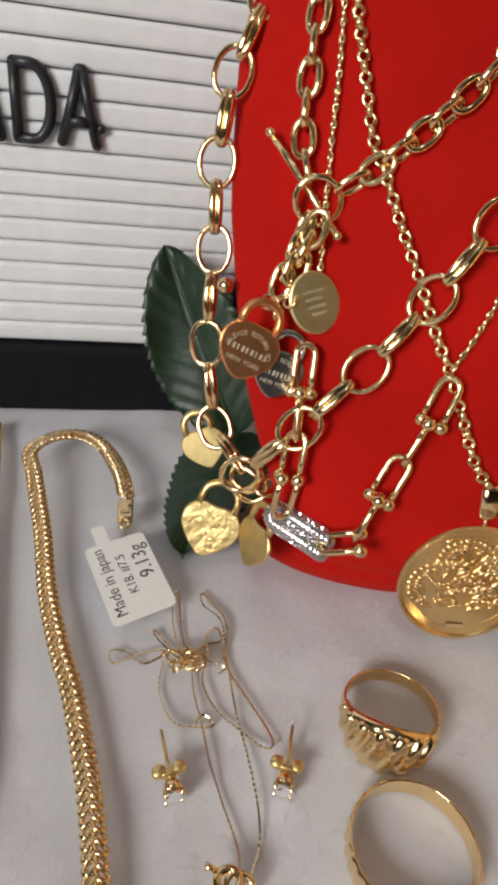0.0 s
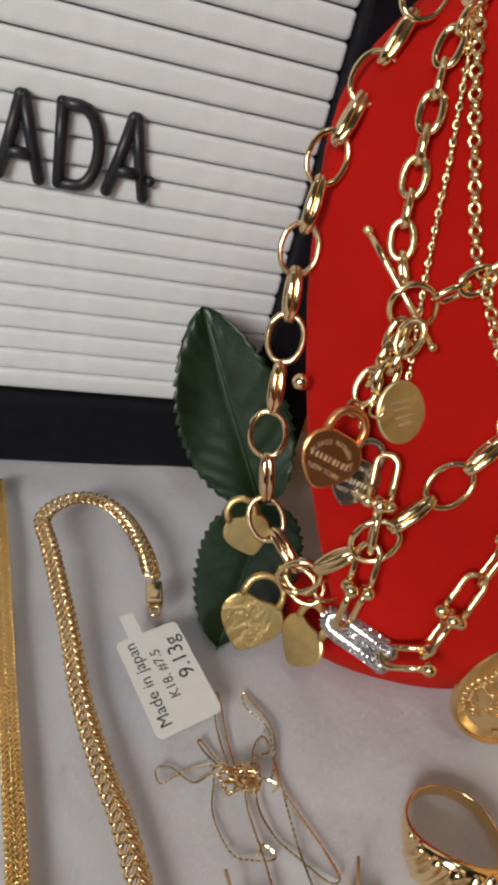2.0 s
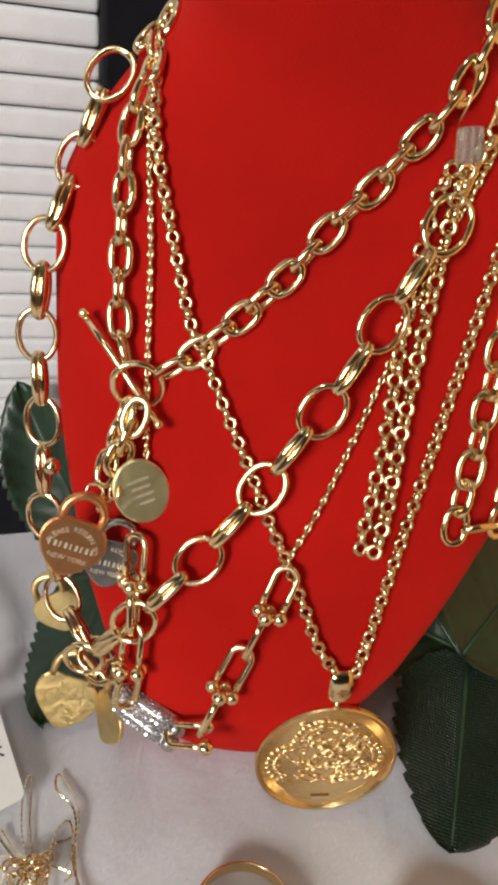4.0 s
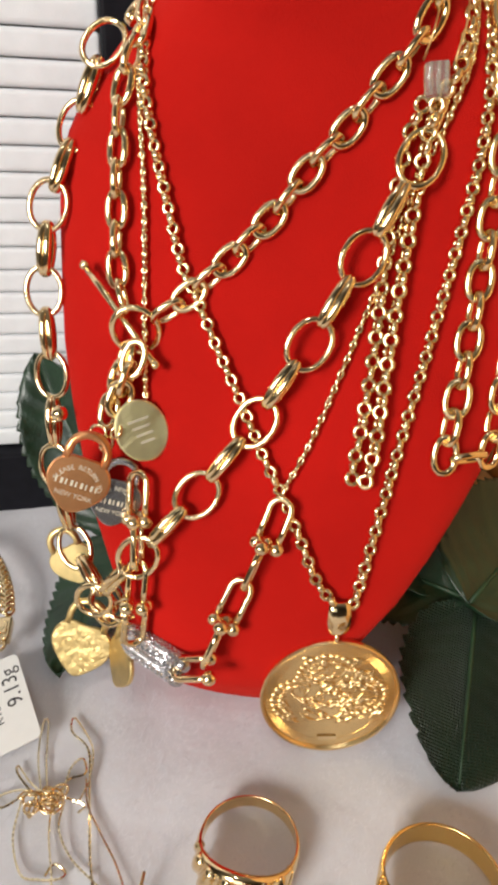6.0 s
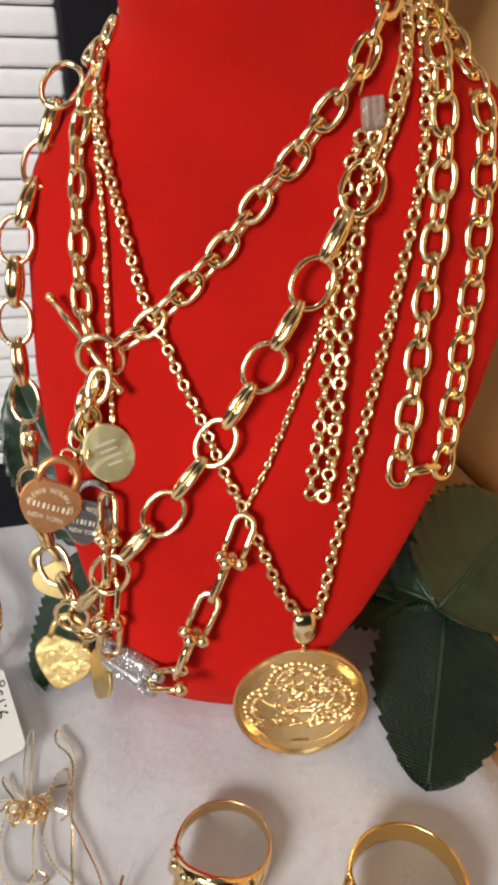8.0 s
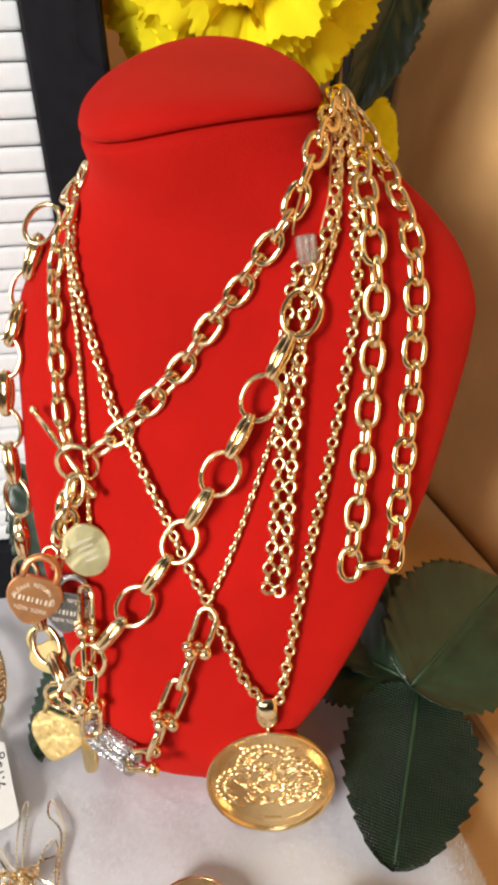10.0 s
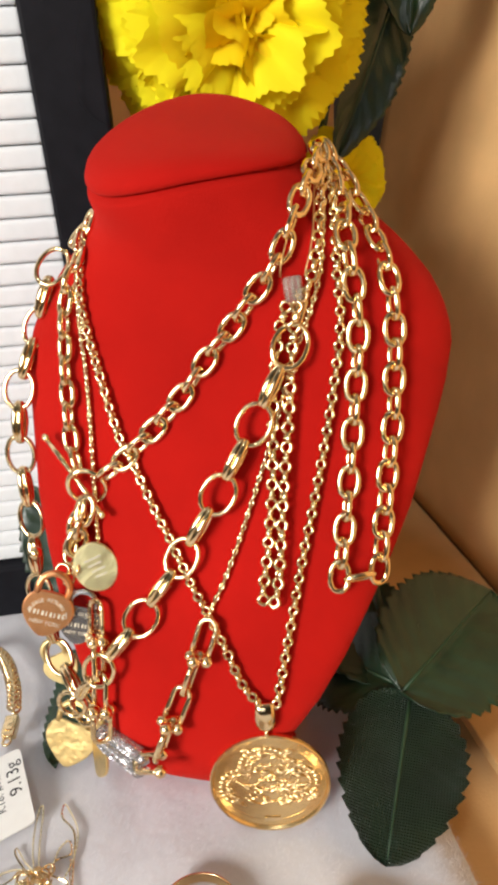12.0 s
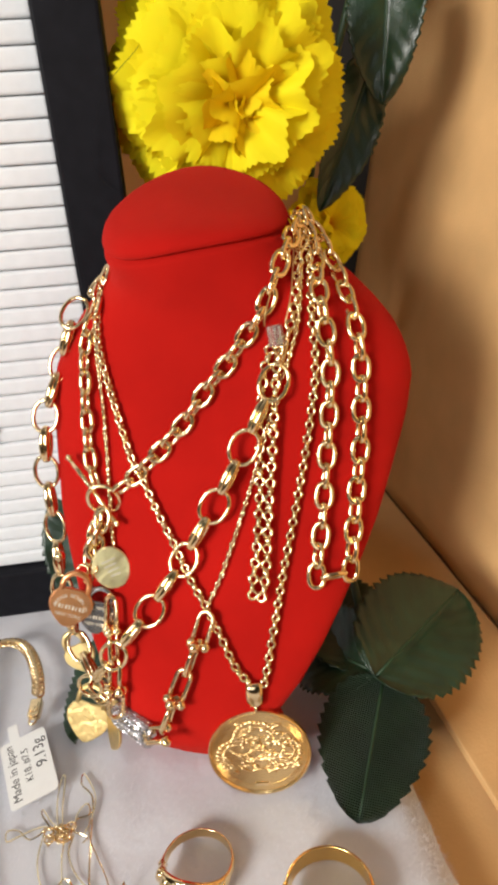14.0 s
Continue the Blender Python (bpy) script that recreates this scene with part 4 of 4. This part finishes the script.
def petal_mesh(seed, mat):
    """A ruffled fan with a pinked rim, from its foot along +X, bending over outwards."""
    rng = random.Random(seed)
    a, b, c = rng.uniform(0, 6), rng.uniform(0, 6), rng.uniform(2.2, 4.0)
    bend = radians(rng.uniform(52, 78))
    bm = bmesh.new()
    rows, nu, nv = [], 14, 40
    rag = [rng.uniform(-1, 1) for _ in range(nv + 1)]
    px = pz = 0.0
    for i in range(nu + 1):
        s = i / nu
        if i:
            px += 0.0455 / nu * math.cos(bend * s ** 1.5)
            pz -= 0.0455 / nu * math.sin(bend * s ** 1.5)
        row = []
        for j in range(nv + 1):
            v = j / nv * 2 - 1
            spread = radians(36) * v
            k = 1 - 0.13 * v * v
            if i == nu:
                k += (0.0011 * (1 if j % 2 else -1) * 0.6 + 0.0008 * rag[j]) / 0.042
            ruff = s ** 2 * (0.0030 * math.sin(c * v * 2 + a) + 0.0016 * math.sin(10 * v + b))
            reach = math.hypot(px, pz)
            row.append(bm.verts.new((px * k * math.cos(spread), reach * k * math.sin(spread) * (0.4 + 0.6 * s), ruff + pz * k * (1 - 0.25 * v * v))))
        rows.append(row)
    grid_faces(bm, rows, False)
    bmesh.ops.remove_doubles(bm, verts=bm.verts[:], dist=1e-6)
    return mesh_of("petal", bm, mat)


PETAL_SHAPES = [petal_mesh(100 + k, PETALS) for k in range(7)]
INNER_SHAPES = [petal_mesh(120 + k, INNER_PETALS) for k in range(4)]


def carnation(label, centre, axis, size, rounds, seed):
    fl = thing("carnation", label, "flower", "yellow flowers", at=centre)
    rng = random.Random(seed)
    rot = axes((0, 0, 0), axis, (0.1, 0.1, 1))
    k = 0
    for lean, count, grow in rounds:
        off = rng.uniform(0, 6.28)
        for i in range(count):
            a = off + 2 * math.pi * i / count + rng.uniform(-0.15, 0.15)
            th = radians(lean + rng.uniform(-7, 7))
            m = rot @ Matrix.Rotation(a, 4, "X") @ Matrix.Rotation(th, 4, "Y") @ Matrix.Rotation(rng.uniform(-0.5, 0.5), 4, "X") @ Matrix.Diagonal((*[size * grow * rng.uniform(0.92, 1.05)] * 3, 1))
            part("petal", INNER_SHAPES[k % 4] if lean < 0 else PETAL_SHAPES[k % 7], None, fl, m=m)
            k += 1
    part("calyx", ball_bm((0, 0, 0), 0.006 * size, squash=(1, 1, 1)), STEM, fl)
    return fl


ROUNDS = [(-34, 4, 0.52), (-20, 6, 0.64), (-7, 7, 0.76), (5, 8, 0.84), (15, 9, 0.89), (25, 11, 0.93), (35, 13, 0.97), (46, 15, 1.0), (58, 16, 1.0), (72, 16, 0.98)]
carnation("large yellow artificial carnation behind the bust's neck", (0.0885, 0.2500, 0.2022), (0.30, -0.94, -0.22), 0.955, ROUNDS, 1)
carnation("yellow artificial carnation above another flower", (0.0880, 0.2880, 0.2760), (0.0, -0.95, -0.2), 0.95, ROUNDS[3:10], 2)
carnation("yellow artificial carnation half hidden behind the bust", (0.1250, 0.3000, 0.1460), (0.5, -0.8, 0.1), 0.48, ROUNDS[3:8], 3)


# ---- things on the cloth ----
def flat(points, z):
    return [Vector((x, y, z)) for x, y in points]


def curb_bracelet():
    br = thing("curb_bracelet", "flat gold curb-link bracelet with a box clasp, lying on the cloth", "bracelet")
    path = [Vector(p) for p in ((0.0038, 0.1605, 0.0048), (0.0002, 0.1710, 0.0055), (-0.0068, 0.1825, 0.0058), (-0.0147, 0.1881, 0.0058), (-0.0232, 0.1865, 0.0058), (-0.0286, 0.1782, 0.0058), (-0.0245, 0.1670, 0.0053), (-0.0163, 0.1458, 0.0039), (-0.0098, 0.1265, 0.0028), (-0.0029, 0.1108, 0.0024), (0.0022, 0.1011, 0.0024), (0.0074, 0.0887, 0.0024), (0.0115, 0.0779, 0.0024), (0.0155, 0.0644, 0.0024), (0.0181, 0.0495, 0.0024), (0.0193, 0.0345, 0.0024))]
    a = link_mesh("link", 0.0039, 0.0030, 0.00058, GOLD, steps=18, sides=8, flat=0.9)
    way = spline(path, 0.00205)
    for i in range(1, len(way) - 1):
        t = way[i + 1] - way[i - 1]
        # links overlap like scales, each on the slant
        for s in (1, -1):
            m = axes(way[i], t, (0, 0, 1)) @ Matrix.Translation((0.0008 * s, 0.00098 * s, 0)) @ Matrix.Rotation(radians(38 * s), 4, "Z") @ Matrix.Rotation(radians(-32 * s), 4, "X")
            part("link", a, None, br, m=m)
    m = axes((0.0045, 0.1552, 0.0044), (0.12, -1.0, 0), (0, 0, 1))
    cl = part("clasp", box_bm(-0.0040, 0.0036, -0.0022, 0.0022, -0.0016, 0.0016, 0.0006, 3), GOLD, br, "polished box clasp", m=m)
    part("clasp_plate", box_bm(-0.0022, 0.0020, -0.0013, 0.0013, 0.0016, 0.0020, 0.0002), GOLD, cl)
    part("clasp_ring", link_mesh("clasp_ring", 0.0040, 0.0034, 0.00045, GOLD, steps=16), None, cl, m=Matrix.Translation((0.0050, 0, 0.0002)))
    return br


def mesh_chain():
    ch = thing("foxtail_chain", "gold four-strand woven chain laid straight on the cloth", "chain")
    path = flat([(-0.0454, 0.1958), (-0.0365, 0.1660), (-0.0266, 0.1314), (-0.0192, 0.1061), (-0.0143, 0.0892), (-0.0100, 0.0689), (-0.0068, 0.0436)], 0.0018)
    side = Vector((0.97, 0.24, 0))
    one = link_mesh("link", 0.0024, 0.0013, 0.00035, GOLD_DEEP, sides=6, steps=10)
    for k in range(4):
        way = spline([p + side * ((k - 1.5) * 0.00095 - 0.0006) for p in path], 0.0012)
        rod = part("strand", tube_bm([p - Vector((0, 0, 0.0002)) for p in way[::4]], 0.00045, 6), GOLD_DEEP, ch)
        for i in range(1, len(way) - 1):
            t = way[i + 1] - way[i - 1]
            m = axes(way[i], t, (0, 0, 1)) @ Matrix.Rotation(radians(32 if k % 2 else -32), 4, "Z") @ Matrix.Rotation(radians(35), 4, "X")
            part("link", one, None, rod, m=m)
    return ch


def price_tag():
    tg = thing("price_tag", "white paper price tag with printed black lettering tied to the bracelet", "price tag")
    tl, brr, bl = Vector((-0.0042, 0.1408, 0.0036)), Vector((0.0232, 0.1236, 0.0040)), Vector((0.0082, 0.1178, 0.0027))
    mid = (tl + brr) / 2
    m = axes(mid, tl - bl, (tl - bl).cross(bl - brr))
    ln, wd = 0.0263, 0.0162
    outline = []
    rad_ = 0.0016
    for cx, cy, a0 in ((ln / 2 - rad_, wd / 2 - rad_, 0), (-ln / 2 + rad_, wd / 2 - rad_, 90), (-ln / 2 + rad_, -wd / 2 + rad_, 180), (ln / 2 - rad_, -wd / 2 + rad_, 270)):
        for k in range(7):
            a = radians(a0 + 15 * k)
            outline.append((cx + rad_ * math.cos(a), cy + rad_ * math.sin(a)))
    bm = bmesh.new()
    outline_rings(bm, outline, [(-0.00018, 0.995), (0.0, 1.0), (0.00018, 0.995)])
    body = part("tag_body", bm, PAPER, tg, smooth=False, m=m)
    part("tag_neck", box_bm(ln / 2 - 0.0006, ln / 2 + 0.0066, 0.0008, 0.0044, -0.00016, 0.00016, 0.0001), PAPER, tg, smooth=False, m=m)
    for text, size, x, y in (("Made in japan", 0.0041, 0.0002, 0.0050), ("K18. #7.5", 0.0034, 0.0010, 0.0002), ("9.13g", 0.0054, 0.0036, -0.0047)):
        words(text, size, INK, body, Matrix.Translation((x, y, 0.0002)), 0.00002)
    return tg


def stud_earring(at, way):
    er = thing("stud_earring", "gold stud earring with a clear stone and butterfly back", "earring", "stud earrings")
    er.matrix_basis = axes(at, way, (0, 0, 1))
    part("post", tube_bm([(-0.001, 0, 0), (0.004, 0, 0), (0.0098, 0, 0)], 0.00036, 8), GOLD_BRUSHED, er)
    # butterfly back: a bent plate with two curled wings round the post
    back = part("butterfly_back", box_bm(0.0002, 0.0009, -0.0014, 0.0014, -0.0011, 0.0011, 0.0003, 2), GOLD_BRUSHED, er)
    for side in (1, -1):
        bm = bmesh.new()
        rings = []
        for h, q in ((-0.0009, 0.70), (-0.0007, 0.94), (0.0, 1.0), (0.0007, 0.94), (0.0009, 0.70)):
            rings.append([bm.verts.new((0.0016 + 0.0013 * q * math.cos(2 * math.pi * k / 16), side * 0.0020 + 0.0015 * q * math.sin(2 * math.pi * k / 16), h)) for k in range(16)])
        grid_faces(bm, rings)
        bm.faces.new(rings[0][::-1])
        bm.faces.new(rings[-1])
        part("wing", bm, GOLD_BRUSHED, back)
    basket = bmesh.new()
    rings = [[basket.verts.new((x, r * math.cos(2 * math.pi * k / 20), r * math.sin(2 * math.pi * k / 20))) for k in range(20)] for x, r in ((-0.0004, 0.0011), (-0.0012, 0.0016), (-0.0026, 0.0021), (-0.0027, 0.0018))]
    grid_faces(basket, rings)
    basket.faces.new(rings[0][::-1])
    basket.faces.new(rings[-1])
    part("basket", basket, GOLD, er)
    bm = bmesh.new()
    rings = [[bm.verts.new((x, r * math.cos(2 * math.pi * (k + off) / 16), r * math.sin(2 * math.pi * (k + off) / 16))) for k in range(16)] for x, r, off in ((-0.0027, 0.0014, 0), (-0.0034, 0.0023, 0.5), (-0.0038, 0.0022, 0), (-0.0043, 0.0012, 0.5))]
    for a, b in zip(rings, rings[1:]):
        for k in range(16):
            bm.faces.new((a[k], a[(k + 1) % 16], b[k]))
            bm.faces.new((a[(k + 1) % 16], b[(k + 1) % 16], b[k]))
    bm.faces.new(rings[0][::-1])
    bm.faces.new(rings[-1])
    stone = part("stone", bm, CRYSTAL, er, "clear faceted stone", False)
    for k in range(4):
        a = math.pi / 4 + k * math.pi / 2
        c, t = math.cos(a), math.sin(a)
        part("prong", tube_bm([(-0.0014, 0.0017 * c, 0.0017 * t), (-0.0030, 0.0023 * c, 0.0023 * t), (-0.0042, 0.0022 * c, 0.0022 * t)], [0.0003, 0.00034, 0.00038], 6), GOLD, stone)
    return er


def finger_ring(label, at, tilt, turn, inner, thick, back_h, front_h, dome, kind):
    rg = thing("finger_ring", label, "ring", "rings on the cloth", at=at)
    bm = bmesh.new()
    n, nv = 220, 22
    rings = []
    for i in range(n):
        a = 2 * math.pi * i / n
        f = max(0.0, math.cos(a - math.pi * 1.5))  # 1 at the front
        w = f ** 1.6
        if kind == "signet":
            w = min(1.0, f ** 1.1 * 1.25)
        hh = (back_h + (front_h - back_h) * w) / 2
        row = []
        for j in range(nv):
            b = 2 * math.pi * j / nv
            v = math.sin(b)
            out_ = math.cos(b)
            r = inner
            if out_ > -0.2:
                r = inner + (thick + dome * w) * (max(0.0, out_ + 0.2) / 1.2) ** 0.7
                if kind == "facet":
                    r += 0.00025 * math.sin(30 * a) * max(0.0, out_)
                if kind == "signet" and 0.02 < w:
                    side = 1.0 if w < 0.93 else 0.25
                    r += side * 0.0006 * math.sin(26 * a + 3 * v) * min(1, w * 3) * max(0.0, out_) ** 0.5
            row.append(bm.verts.new((r * math.cos(a), r * math.sin(a), hh * v)))
        rings.append(row)
    rings.append(rings[0])
    grid_faces(bm, rings)
    band = part("band", bm, GOLD_DEEP if kind == "signet" else GOLD, rg, m=pose(0, 0, 0, tilt, 0, 0) @ pose(0, 0, 0, 0, 0, turn))
    for k in range(8 if kind == "gadroon" else 0):
        # slanting rope-like ridges over the dome
        pts, rads = [], []
        for i in range(13):
            v = -0.84 + 1.68 * i / 12
            a = math.pi * 1.5 + (k - 3.5) * 0.33 + 0.17 * v
            w = max(0.0, math.cos(a - math.pi * 1.5)) ** 1.6
            hh = (back_h + (front_h - back_h) * w) / 2
            out_ = math.sqrt(max(0.0, 1 - v * v))
            r = inner + (thick + dome * w) * ((out_ + 0.2) / 1.2) ** 0.7 - 0.0007
            pts.append((r * math.cos(a), r * math.sin(a), hh * v))
            rads.append((0.0006 + 0.0012 * min(1.0, w * 1.6)) * (0.45 + 0.55 * out_))
        part("ridge", tube_bm(pts, rads, 10), GOLD, band)
    if kind == "signet":
        bm = bmesh.new()
        outline = [(0.0044 * math.cos(2 * math.pi * k / 40), 0.0040 * math.sin(2 * math.pi * k / 40)) for k in range(40)]
        outline_rings(bm, outline, [(-0.0010, 1.0), (0.0004, 1.0), (0.0008, 0.93), (0.0005, 0.84), (0.0005, 0.5)])
        part("signet_plate", bm, GOLD_DEEP, band, smooth=False, m=axes((0, -inner - thick - dome, 0), (1, 0, 0), (0, -1, 0.05)))
    return rg


def tangled_chain():
    tc = thing("tangled_box_chain", "thin gold box chain lying in a loose tangle", "necklace")
    runs = [
        [(0.0257, 0.1104), (0.0222, 0.1209), (0.0212, 0.1296), (0.0224, 0.1302), (0.0243, 0.1199), (0.0269, 0.1107)],
        [(0.0268, 0.1117), (0.0219, 0.1152), (0.0179, 0.1193), (0.0188, 0.1167), (0.0262, 0.1097)],
        [(0.0256, 0.1127), (0.0205, 0.1131), (0.0165, 0.1127), (0.0125, 0.1104), (0.0095, 0.1088), (0.0086, 0.1119), (0.0119, 0.1126), (0.0166, 0.1095), (0.0206, 0.1116)],
        [(0.0337, 0.1103), (0.0353, 0.1160), (0.0347, 0.1232), (0.0299, 0.1303), (0.0282, 0.1313), (0.0290, 0.1274), (0.0338, 0.1227), (0.0358, 0.1129), (0.0386, 0.0988), (0.0412, 0.0901), (0.0434, 0.0806), (0.0441, 0.0735), (0.0418, 0.0654)],
        [(0.0277, 0.1107), (0.0288, 0.1036), (0.0313, 0.0955), (0.0332, 0.0884), (0.0353, 0.0834), (0.0372, 0.0787), (0.0393, 0.0739), (0.0403, 0.0694), (0.0400, 0.0643)],
        [(0.0211, 0.1106), (0.0211, 0.1034), (0.0247, 0.0961), (0.0288, 0.0949), (0.0331, 0.0950), (0.0338, 0.0966), (0.0312, 0.0980), (0.0298, 0.0954)],
        [(0.0307, 0.1108), (0.0307, 0.1050), (0.0341, 0.0996), (0.0393, 0.0952), (0.0445, 0.0915), (0.0466, 0.0923), (0.0442, 0.0978), (0.0397, 0.1043), (0.0360, 0.1099), (0.0345, 0.1160)],
        [(0.0297, 0.1108), (0.0304, 0.1180), (0.0328, 0.1206), (0.0340, 0.1175), (0.0305, 0.1159), (0.0296, 0.1123), (0.0353, 0.1099), (0.0338, 0.1083)],
    ]
    for k, run in enumerate(runs):
        pts = spline([(x, y, cloth_height(x, y) + 0.0009 + 0.0008 * ((k * 3 + i * 5) % 4) / 3) for i, (x, y) in enumerate(run)], 0.0006)
        rad_ = [0.00032 if i % 2 else 0.00021 for i in range(len(pts))]
        part("strand", tube_bm(pts, rad_, 4), BOX_GOLD, tc, smooth=False)
    rng = random.Random(3)
    coil = link_mesh("coil", 0.0044, 0.0032, 0.00030, GOLD, steps=18, sides=6)
    for k in range(16):
        p = (0.0262 + rng.uniform(-0.0045, 0.0045), 0.1100 + rng.uniform(-0.0022, 0.0022), 0.0020 + rng.uniform(0, 0.0016))
        part("coil", coil, None, tc, m=Matrix.Translation(p) @ pose(0, 0, 0, rng.uniform(-50, 50), rng.uniform(-40, 40), rng.uniform(0, 180)))
    return tc


def small_clasp():
    c = thing("spring_clasp", "small gold spring-ring clasp at the chain's end", "clasp")
    p = (0.0383, 0.0658, 0.0025)
    part("clasp_body", tube_bm([(p[0] + 0.0021 * math.cos(k * 0.42), p[1] + 0.0019 * math.sin(k * 0.42), p[2]) for k in range(15)], 0.0008, 10, True), GOLD, c)
    part("lever", tube_bm([(p[0] - 0.0022, p[1] + 0.0012, p[2] + 0.0004), (p[0] - 0.0034, p[1] + 0.0018, p[2] + 0.0006), (p[0] - 0.0042, p[1] + 0.0019, p[2] + 0.0006)], [0.0006, 0.0006, 0.0008], 8), GOLD, c)
    part("clasp_ring", link_mesh("clasp_ring", 0.0060, 0.0052, 0.0006, GOLD), None, c, m=Matrix.Translation((0.0403, 0.0653, 0.0016)) @ pose(0, 0, 0, 25, 10, 0))


curb_bracelet()
mesh_chain()
price_tag()
stud_earring((0.0261, 0.0830, 0.0022), (-0.316, 0.949, 0.08))
stud_earring((0.0489, 0.0858, 0.0022), (0.164, 0.986, 0.08))
finger_ring("gold dome ring with slanting ridges lying on the cloth", (0.0720, 0.1002, 0.0042), -11, -20, 0.0099, 0.0009, 0.0032, 0.0122, 0.0020, "gadroon")
finger_ring("slim gold band ring with a faceted rim", (0.0722, 0.0728, 0.0026), 0, -25, 0.0116, 0.0008, 0.0046, 0.0058, 0.0004, "facet")
finger_ring("heavy gold signet ring with ridged shoulders", (0.1100, 0.0905, 0.0072), -9, -14, 0.0114, 0.0012, 0.0056, 0.0135, 0.0018, "signet")
tangled_chain()
small_clasp()


# a loose thread curling beside the flower
thread = spline([(0.0660, 0.2230, 0.2160), (0.0523, 0.2215, 0.2036), (0.0464, 0.2210, 0.1864), (0.0485, 0.2215, 0.1789), (0.0560, 0.2200, 0.1745)], 0.002)
tagged(part("loose_thread", tube_bm(thread, 0.00008, 5), BLACK), "thin loose thread curling beside the bust's neck", "thread")
